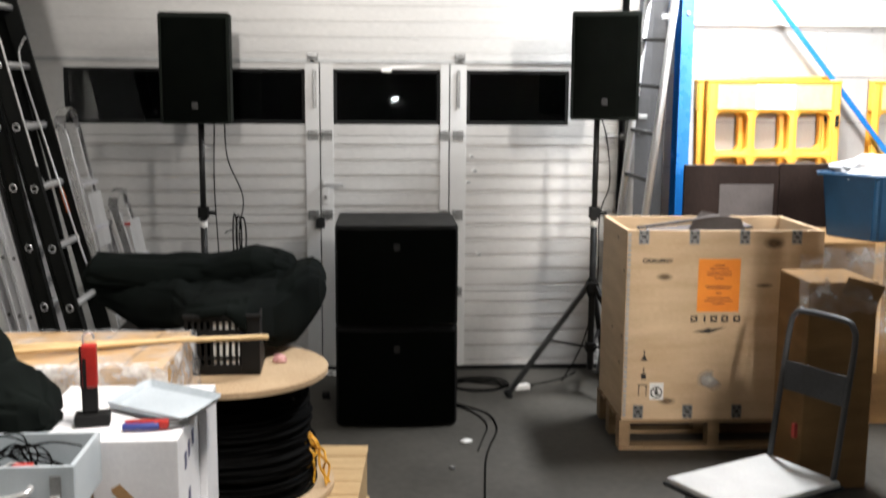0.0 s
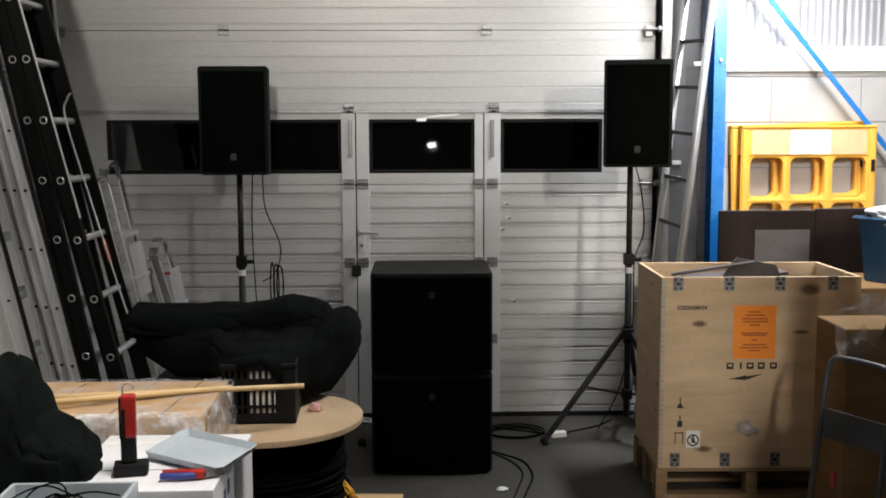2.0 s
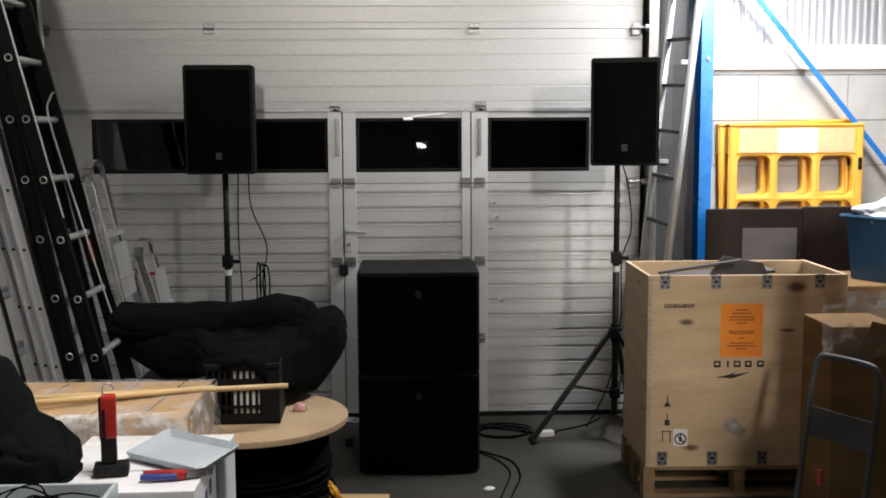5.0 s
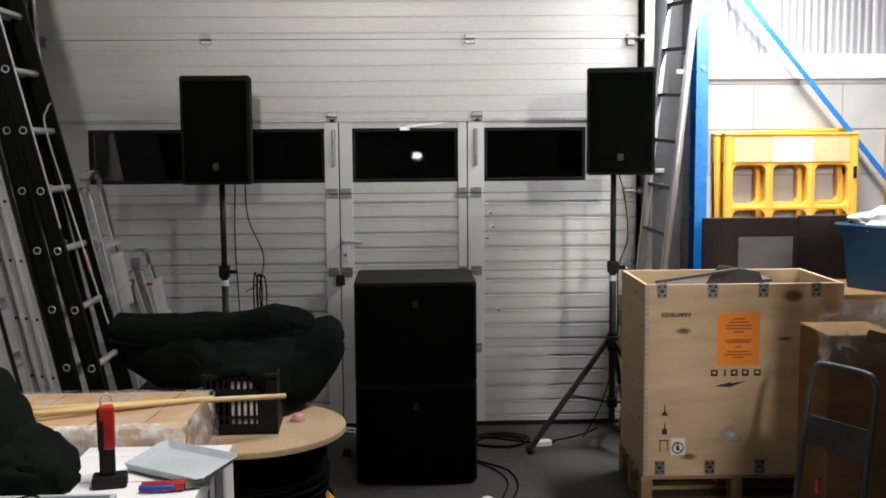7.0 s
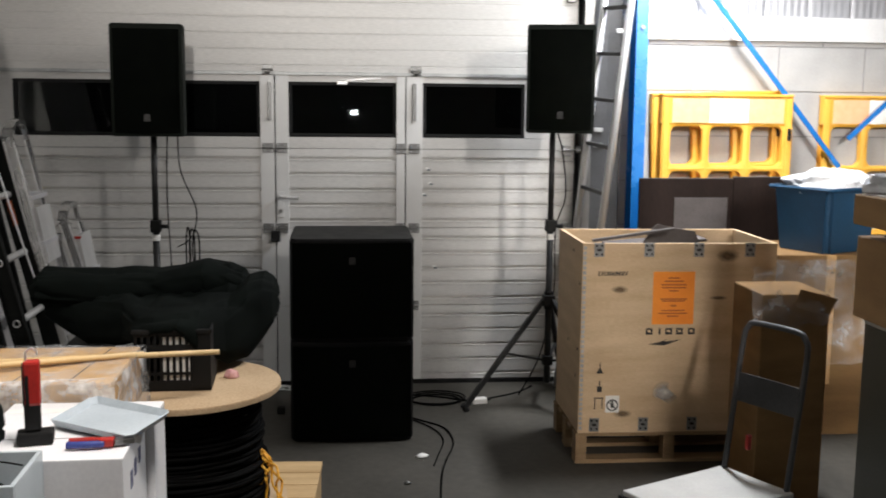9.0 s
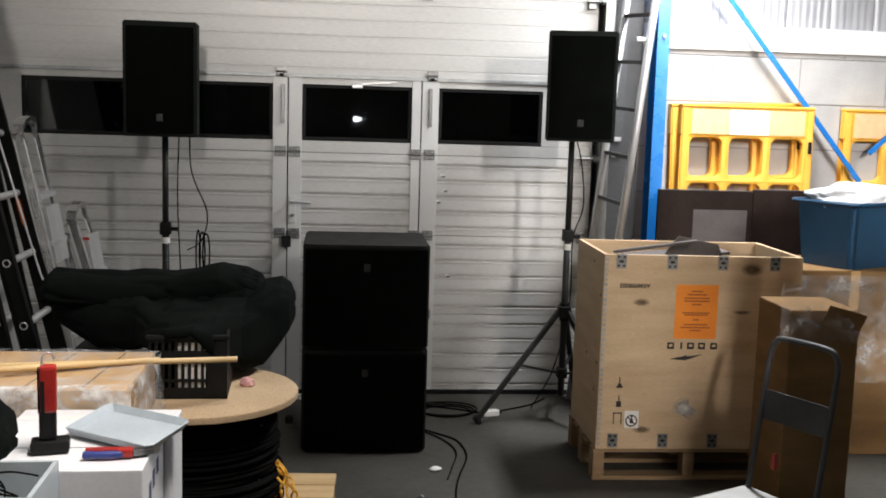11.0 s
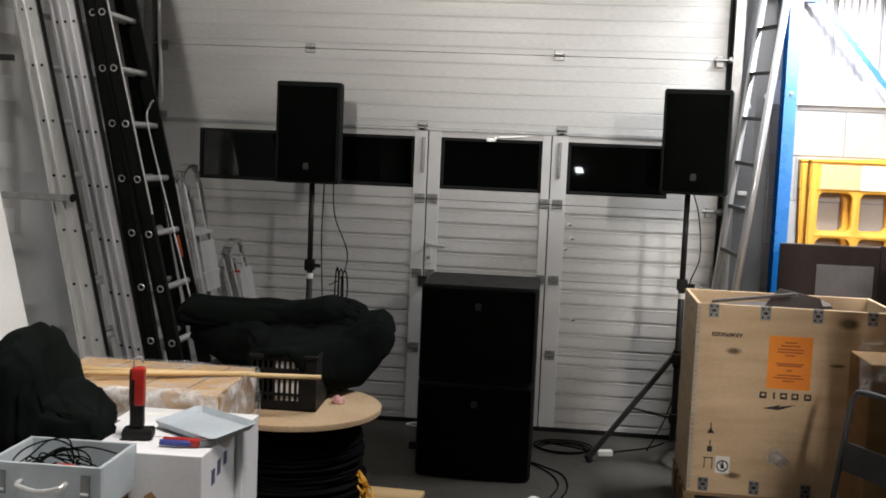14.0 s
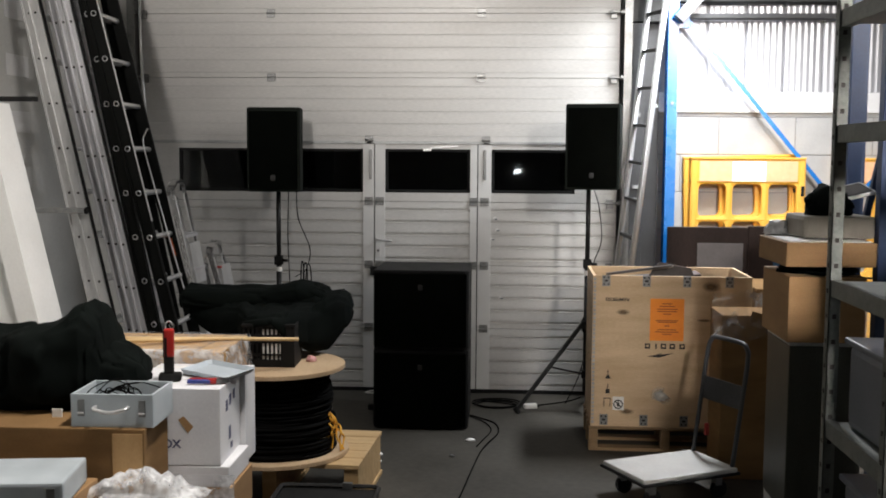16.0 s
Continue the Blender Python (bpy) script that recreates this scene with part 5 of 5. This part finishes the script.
# ---- flat carton in film with two dowels ----
fc = thing("flat_carton", "flat brown cardboard carton wrapped in clear film", "carton", pose(-1.50, -3.42, 0.769))
part("body", box(bmesh.new(), 0, 0.74, 0, 0.52, 0, 0.185, 0.006), M["cardboard_top"], fc)
for x0, x1 in ((0.16, 0.09), (0.42, 0.35), (0.60, 0.52)):
    part("seam", bar(bmesh.new(), (x0, 0.03, 0.1855), (x1 + 0.12, 0.49, 0.1855), 0.004, 0.0012, (0, 0, 1)), M["dark_gap"], fc)
bm = bmesh.new()
n, m2 = 26, 16
gr = []
for a in range(n + 1):
    col = []
    for b in range(m2 + 1):
        u, v = a / n, b / m2
        x = -0.012 + 0.768 * u
        if v < 0.32:
            y, z = -0.012 - 0.01 * (0.32 - v), 0.187 * v / 0.32
        else:
            y, z = -0.012 + 0.545 * (v - 0.32) / 0.68, 0.188
        w = noise.noise((x * 14, y * 14, z * 20)) * 0.006 + abs(noise.noise((x * 6, y * 30, 2))) * 0.007
        col.append(bm.verts.new((x, y - (w if v < 0.32 else 0), z + (w if v >= 0.32 else 0))))
    gr.append(col)
for a in range(n):
    for b in range(5, m2):
        bm.faces.new((gr[a][b], gr[a + 1][b], gr[a + 1][b + 1], gr[a][b + 1]))
side = bmesh.new()
rows = [[side.verts.new(gr[a][b].co) for b in range(7)] for a in range(n + 1)]
for a in range(n):
    for b in range(6):
        side.faces.new((rows[a][b], rows[a + 1][b], rows[a + 1][b + 1], rows[a][b + 1]))
bmesh.ops.translate(side, verts=side.verts, vec=(0, -0.003, 0.002))
bmesh.ops.delete(bm, geom=[v for v in bm.verts if not v.link_faces], context="VERTS")
smooth(part("film", bm, M["film"], fc, "clear stretch film"))
smooth(part("film_side", side, M["film_thick"], fc, "crinkled white-looking edge of stretch film"))
bm = bmesh.new()
gr = []
for a in range(15):
    col = []
    for b in range(13):
        u, v = a / 14, b / 12
        x, y = 0.756 + 0.02 * v, 0.53 * u - 0.04 * v
        w = 0.02 * noise.noise((u * 6, v * 5, 3))
        col.append(bm.verts.new((x + w, y, 0.19 - 0.26 * v + 0.02 * noise.noise((u * 4, v * 2, 7)))))
    gr.append(col)
for a in range(14):
    for b in range(12):
        bm.faces.new((gr[a][b], gr[a + 1][b], gr[a + 1][b + 1], gr[a][b + 1]))
smooth(part("film_tail", bm, M["film_thick"], fc, "loose hanging end of clear film"))
for a, b in (((-1.36, -3.30, 0.992), (-0.465, -2.97, 0.946)), ((-1.36, -3.36, 0.988), (-0.72, -3.06, 0.963))):
    tagged(smooth(part("dowel", rod(bmesh.new(), a, b, 0.0105, 12), M["dowel"])), "pale round wooden dowel lying across the carton", "dowel", "two dowels")
tagged(part("carton_under", box(bmesh.new(), -1.50, -1.08, -3.42, -2.95, 0.0, 0.768, 0.006), M["cardboard"]), "tall brown carton under the flat carton", "carton")

# ---- white cartons, case and tools ----
wc = thing("white_carton", "white cardboard carton with a torn brown patch", "carton", pose(-1.02, -4.005, 0.555, 0, 0, 1))
part("body", box(bmesh.new(), 0, 0.412, 0, 0.375, 0, 0.345, 0.004), M["carton_white"], wc)
part("flap_gap", box(bmesh.new(), 0.004, 0.408, 0.186, 0.189, 0.3445, 0.3455), M["dark_gap"], wc)
bm = outline(bmesh.new(), ((0.225, 0.205), (0.250, 0.222), (0.292, 0.175), (0.268, 0.145)), 0.001, Matrix.Translation((0, -0.0015, 0)))
part("torn_patch", bm, M["cardboard"], wc, "torn brown patch of tape")
lettering("print", "OX", 0.052, 0.195, 0.095, M["ink_blue"], wc, 0, 0.0016)
for y0, z0, h in ((0.10, 0.22, 0.05), (0.16, 0.235, 0.05), (0.23, 0.25, 0.045), (0.15, 0.08, 0.06), (0.18, 0.03, 0.03)):
    part("print_bar", box(bmesh.new(), 0.4124, 0.4134, y0, y0 + 0.035, z0, z0 + h), M["ink_blue"], wc)
wc2 = thing("white_carton", "white cardboard carton behind the work light", "carton", pose(-1.06, -3.625, 0.46))
part("body", box(bmesh.new(), 0, 0.47, 0, 0.195, 0, 0.436, 0.004), M["carton_white"], wc2)
part("tape", box(bmesh.new(), 0.01, 0.46, 0.08, 0.12, 0.4362, 0.4372), M["paper"], wc2)
lc = thing("lower_carton", "brown carton wrapped in clear film under the white cartons", "carton", pose(-1.06, -4.0, 0))
part("body", box(bmesh.new(), 0, 0.50, 0, 0.38, 0, 0.458, 0.006), M["cardboard"], lc)
part("upper_body", box(bmesh.new(), 0, 0.49, 0.0, 0.36, 0.4585, 0.553, 0.006), M["carton_white"], lc, "white carton layer")
bm = bmesh.new()
gr = [[bm.verts.new((-0.012 + 0.53 * a / 20 + (0.012 * noise.noise((a * 0.7, b * 0.7, 1))), -0.014 - 0.02 * abs(noise.noise((a * 0.9, b * 0.35, 5))), 0.02 + 0.50 * b / 12)) for b in range(13)] for a in range(21)]
for a in range(20):
    for b in range(12):
        bm.faces.new((gr[a][b], gr[a + 1][b], gr[a + 1][b + 1], gr[a][b + 1]))
smooth(part("film", bm, M["film_thick"], lc, "crinkled clear stretch film"))
bc = thing("brown_carton", "brown carton with open end carrying a case and jacket", "carton", pose(-1.62, -4.32, 0.44))
# shaded cardboard on the body, lighter flap for the lit right end
part("body", box(bmesh.new(), 0, 0.785, 0, 0.30, 0.0, 0.358, 0.006), M["cardboard_shaded"], bc)
part("flap", bar(bmesh.new(), (0.715, -0.004, 0.34), (0.715, -0.006, 0.04), 0.125, 0.004, (0, 1, 0)), M["cardboard_top"], bc)
bs = thing("storage_box", "white storage box low under the brown carton", "box", pose(-1.62, -4.36, 0))
part("body", box(bmesh.new(), 0, 0.90, 0, 0.34, 0.0, 0.438, 0.008), M["carton_white"], bs)
bm = bmesh.new()
gr = []
for a in range(41):
    col = []
    for b in range(31):
        u, v = a / 40, b / 30
        p = Vector((u * 0.46 - 0.23, v * 0.30 - 0.15, 0))
        hump = 0.085 * max(0.0, 1 - (p.x / 0.24) ** 2) * max(0.0, 1 - (p.y / 0.16) ** 2)
        crease = 0.075 * (0.45 - abs(noise.noise(p * 9))) + 0.045 * (0.4 - abs(noise.noise(p * 19 + Vector((3, 1, 0))))) + 0.015 * noise.noise(p * 45)
        fall = -0.20 * max(0.0, 0.25 - v) * 4 * (0.8 + 0.4 * noise.noise((u * 5, 2, 2)))
        col.append(bm.verts.new((p.x + 0.03 * noise.noise(p * 8 + Vector((5, 5, 0))), p.y + 0.10 * max(0.0, 0.25 - v), max(0.003 if v > 0.3 else -0.3, hump + crease * (0.35 + 0.65 * min(1.0, hump * 20)) + fall))))
    gr.append(col)
for a in range(40):
    for b in range(30):
        bm.faces.new((gr[a][b], gr[a + 1][b], gr[a + 1][b + 1], gr[a][b + 1]))
cw = tagged(smooth(part("clear_wrap", bm, M["wrap_white"])), "crinkled sheet of clear plastic wrap lying on a white carton", "plastic wrap")
cw.matrix_basis = pose(-0.79, -4.46, 0.547, 0, 0, -6)
tagged(part("wrap_carton", box(bmesh.new(), -0.99, -0.62, -4.60, -4.37, 0.0, 0.545, 0.006), M["carton_white"]), "plain white carton below the wrap", "carton")
ring = [(-0.80 + 0.045 * math.cos(a), -4.618, 0.505 + 0.040 * math.sin(a)) for a in (radians(-20 + 220 * k / 12) for k in range(13))]
tagged(smooth(part("strap", sweep(bmesh.new(), ring, 0.008, 6), M["rubber"])), "short black strap loop on the white carton", "strap")
gc = thing("grey_case", "closed blue-grey metal case lying on a carton", "case", pose(-1.47, -4.86, 0.62, 0, 0, 8))
part("body", box(bmesh.new(), 0, 0.50, 0, 0.34, 0, 0.10, 0.012), M["case_grey"], gc)
part("latch", box(bmesh.new(), 0.44, 0.47, -0.006, -0.0005, 0.03, 0.08, 0.002), M["steel"], gc)
tagged(part("carton_low", box(bmesh.new(), -1.46, -1.0, -4.80, -4.40, 0.0, 0.618, 0.006), M["cardboard"]), "plain brown carton under the grey case", "carton")

mc = thing("metal_case", "open grey metal case filled with loose wires", "case", pose(-1.15, -4.30, 0.800, 0, 0, 1))
MW, MD, MH = 0.345, 0.27, 0.138
part("floor", box(bmesh.new(), 0, MW, 0, MD, 0, 0.006), M["case_grey"], mc)
part("front", box(bmesh.new(), 0, MW, 0, 0.012, 0.006, MH, 0.003), M["case_grey"], mc)
part("back", box(bmesh.new(), 0, MW, MD - 0.012, MD, 0.006, MH, 0.003), M["case_grey"], mc)
part("side", box(bmesh.new(), 0, 0.012, 0.0125, MD - 0.0125, 0.006, MH, 0.003), M["case_grey"], mc)
part("side", box(bmesh.new(), MW - 0.012, MW, 0.0125, MD - 0.0125, 0.006, MH, 0.003), M["case_grey"], mc)
smooth(part("handle", sweep(bmesh.new(), curve_pts(((0.105, -0.002, 0.085), (0.11, -0.03, 0.08), (0.172, -0.036, 0.068), (0.235, -0.03, 0.08), (0.24, -0.002, 0.085)), 6), 0.008), M["alu"], mc, "pale bow handle"))
for x in (0.045, 0.30):
    l = part("latch", box(bmesh.new(), x - 0.014, x + 0.014, -0.007, -0.0005, 0.045, 0.115, 0.002), M["steel"], mc, "steel toggle latch")
    part("hook", rod(bmesh.new(), (x - 0.012, -0.01, 0.06), (x + 0.012, -0.01, 0.06), 0.004), M["alu"], l)
rnd = random.Random(11)
for k, key in enumerate(("black_cable",) * 9):
    cx, cy, a0 = -0.985 + rnd.uniform(-0.05, 0.06), -4.165 + rnd.uniform(-0.02, 0.02), rnd.uniform(0, 6.28)
    pts = [(cx + (0.06 + 0.045 * rnd.random()) * math.cos(a0 + 0.8 * j), cy + 0.07 * math.sin(a0 + 0.8 * j), 0.895 + 0.03 * math.sin(a0 * 2 + j) + 0.006 * k) for j in range(7)]
    pts[0] = (pts[0][0], pts[0][1], 0.84)
    tagged(smooth(part("wire", sweep(bmesh.new(), curve_pts(pts, 7), 0.0026, 6), M[key])), "loose black wire in the metal case", "wire", "loose wires")
tagged(part("connector", box(bmesh.new(), -1.0, -0.94, -4.21, -4.17, 0.8465, 0.905, 0.006), M["red_plastic"]), "dark red connector among the wires", "connector")
tagged(part("wire_bed", box(bmesh.new(), -1.135, -0.815, -4.28, -4.055, 0.807, 0.846, 0.01), M["tube_grey"]), "grey tangle of parts in the case", "parts")

for x, y, w2, d2, turn in ((-1.09, -4.17, 0.05, 0.03, 20), (-0.885, -4.13, 0.045, 0.03, -35), (-1.03, -4.11, 0.06, 0.025, 70)):
    sp = part("terminal_block", box(bmesh.new(), -w2 / 2, w2 / 2, -d2 / 2, d2 / 2, 0, 0.028, 0.004), M["paper"])
    sp.matrix_basis = pose(x, y, 0.847, 0, 0, turn)
    tagged(sp, "small white plastic part among the wires", "plastic part", "loose parts")
wl = thing("work_light", "red and black handheld work light standing on its foot", "work light", pose(-0.882, -3.85, 0.902, 0, 0, 12))
part("foot", box(bmesh.new(), -0.045, 0.055, -0.035, 0.035, 0, 0.035, 0.010), M["black_plastic"], wl)
part("body", box(bmesh.new(), -0.022, 0.022, -0.020, 0.020, 0.0355, 0.16, 0.007), M["black_plastic"], wl)
part("grip", box(bmesh.new(), -0.020, 0.024, -0.022, 0.022, 0.11, 0.238, 0.009), M["red_plastic"], wl, "red plastic upper housing")
part("lens", box(bmesh.new(), -0.016, -0.006, -0.0245, -0.0223, 0.09, 0.20, 0.001), M["black_plastic"], wl)
part("side_strip", box(bmesh.new(), -0.0245, -0.0205, -0.015, 0.015, 0.11, 0.23, 0.002), M["black_plastic"], wl)
part("hook", sweep(bmesh.new(), curve_pts(((-0.012, 0, 0.238), (-0.012, 0, 0.262), (0.004, 0, 0.272), (0.016, 0, 0.262), (0.016, 0, 0.252)), 5), 0.003, 6), M["alu"], wl)

dp = thing("dustpan", "grey plastic dustpan lying face up on the carton", "dustpan", pose(-0.855, -3.722, 0.908, -1.0, 0.5, 0))
bm = bmesh.new()
plan = [(0.0, 0.0), (0.05, 0.215), (0.07, 0.235), (0.295, 0.085), (0.302, 0.06), (0.245, -0.145), (0.225, -0.155)]
vs = [bm.verts.new((x, y, 0.0)) for x, y in plan]
f = bm.faces.new(vs)
up2 = bmesh.ops.extrude_face_region(bm, geom=[f])
top = [v for v in up2["geom"] if isinstance(v, bmesh.types.BMVert)]
for v in top:
    v.co.z += 0.022
    v.co.x += (v.co.x - 0.14) * 0.10
    v.co.y += (v.co.y - 0.05) * 0.10
bmesh.ops.delete(bm, geom=[g for g in up2["geom"] if isinstance(g, bmesh.types.BMFace)], context="FACES_ONLY")
bmesh.ops.recalc_face_normals(bm, faces=bm.faces)
bmesh.ops.solidify(bm, geom=bm.faces[:], thickness=0.003)
part("pan", bm, M["dustpan"], dp)
pl = thing("pliers", "pliers with red and blue handles on the carton", "pliers", pose(-0.775, -3.905, 0.903, 0, 0, 2))
for k, y in enumerate((-0.012, 0.012)):
    smooth(part("handle", sweep(bmesh.new(), curve_pts(((0.0, y * 1.3, 0.012), (0.05, y * 1.5, 0.012), (0.10, y, 0.012)), 5), 0.0105, 8), M["blue_grip" if k == 0 else "red_plastic"], pl, "%s handle" % ("blue" if k == 0 else "red")))
part("sleeve", box(bmesh.new(), 0.085, 0.125, -0.017, 0.017, 0.001, 0.024, 0.005), M["red_plastic"], pl, "red sleeve")
part("jaw", bar(bmesh.new(), (0.125, 0, 0.012), (0.175, 0.018, 0.012), 0.022, 0.014, (0, 0, 1)), M["steel"], pl)

fl = thing("black_flight_case", "open black case with a bright rim on the floor", "case", pose(-0.44, -3.86, 0))
part("body", box(bmesh.new(), 0, 0.48, 0, 0.34, 0, 0.315, 0.012), M["black_plastic"], fl)
part("rim", sweep(bmesh.new(), [(x + 0.24, y + 0.17, 0.325) for x, y in rounded(0.48, 0.34, 0.03)], 0.011, 6, True), M["black_paint"], fl)
part("latch", box(bmesh.new(), 0.30, 0.35, 0.325, 0.345, 0.30, 0.345, 0.004), M["steel"], fl)

# ---- cables and litter on the floor ----
def cable(label, pts, r=0.005, key="black_cable"):
    return tagged(smooth(part("cable", sweep(bmesh.new(), curve_pts(pts, 8), r, 6), M[key])), label, "cable", "floor cables")


cable("black cable trailing over the floor from the subwoofers", ((0.36, -0.75, 0.006), (0.46, -0.85, 0.006), (0.576, -1.0, 0.006), (0.60, -1.26, 0.006), (0.53, -1.55, 0.006), (0.487, -1.77, 0.006), (0.44, -2.2, 0.006), (0.39, -2.7, 0.006), (0.30, -3.3, 0.006)))
cable("second thin black cable beside the first", ((0.38, -0.80, 0.006), (0.50, -0.98, 0.006), (0.55, -1.2, 0.006), (0.50, -1.45, 0.006), (0.46, -1.62, 0.006)), 0.004)
for k in range(3):
    cable("looped black cable lying by the subwoofers", [(0.58 + (0.15 + 0.02 * k) * math.cos(a), -0.42 + (0.12 + 0.015 * k) * math.sin(a) + 0.02 * k, 0.006 + 0.003 * k) for a in (j * math.tau / 9 + k for j in range(10))], 0.005)
cable("cable from the coil to the tripod foot", ((0.45, -0.3, 0.006), (0.62, -0.36, 0.006), (0.80, -0.45, 0.006), (1.0, -0.36, 0.006), (1.15, -0.25, 0.006), (1.25, -0.12, 0.006)))
cable("thin speaker cable hanging from the loudspeaker", ((1.29, -0.55, 1.70), (1.34, -0.5, 1.55), (1.36, -0.5, 1.3), (1.30, -0.52, 1.1), (1.29, -0.55, 0.7), (1.22, -0.5, 0.3), (1.12, -0.35, 0.01)), 0.004)
cable("thin speaker cable hanging down beside the stand", ((-1.02, -0.56, 1.66), (-1.03, -0.55, 1.3), (-1.02, -0.52, 0.9), (-1.0, -0.5, 0.3), (-0.95, -0.45, 0.01)), 0.004)
cable("thin speaker cable with a slack bend at the stand", ((-0.96, -0.56, 1.66), (-0.95, -0.54, 1.45), (-0.87, -0.5, 1.22), (-0.90, -0.5, 1.06), (-0.98, -0.52, 1.0)), 0.004)
for k in range(3):
    cable("coiled black cable hung on the speaker stand", [(-0.905 + 0.020 * k + (0.012 + 0.004 * k) * math.cos(a), -0.62 + 0.02 * k, 0.99 + (0.14 - 0.012 * k) * math.sin(a)) for a in (j * math.tau / 12 for j in range(13))], 0.005)
cable("white cable bundle on the floor by the door", [(-0.43 + 0.10 * math.cos(a * 1.0) + 0.01 * j2, -0.10 + 0.05 * math.sin(a), 0.006 + 0.004 * (j2 % 3)) for j2, a in enumerate(j * 0.9 for j in range(22))], 0.005, "paper")
ad = thing("power_adapter", "white power adapter at the foot of the stand", "adapter", pose(0.80, -0.53, 0, 0, 0, 15))
part("body", box(bmesh.new(), 0, 0.10, 0, 0.05, 0, 0.035, 0.006), M["paper"], ad)
part("plug", rod(bmesh.new(), (0.1, 0.025, 0.018), (0.125, 0.025, 0.018), 0.008), M["rubber"], ad)
tagged(part("rubber_block", box(bmesh.new(), -0.40, -0.355, -0.66, -0.61, 0, 0.04, 0.006), M["rubber"]), "small black rubber block on the floor", "block")
for x, y, s in ((0.413, -1.47, 0.03), (-0.175, -1.86, 0.035), (-0.15, -2.0, 0.02)):
    crumple("paper_scrap", "small crumpled white paper scrap on the floor", "paper scrap", (s, s * 0.8, s * 0.35), pose(x, y, 0, 0, 0, 40 * x), "paper", x * 9, 2, 0.5)
crumple("metal_scrap", "small dark metal scrap on the floor", "scrap", (0.014, 0.014, 0.01), pose(0.309, -1.86, 0), "steel", 1.9, 2, 0.5)
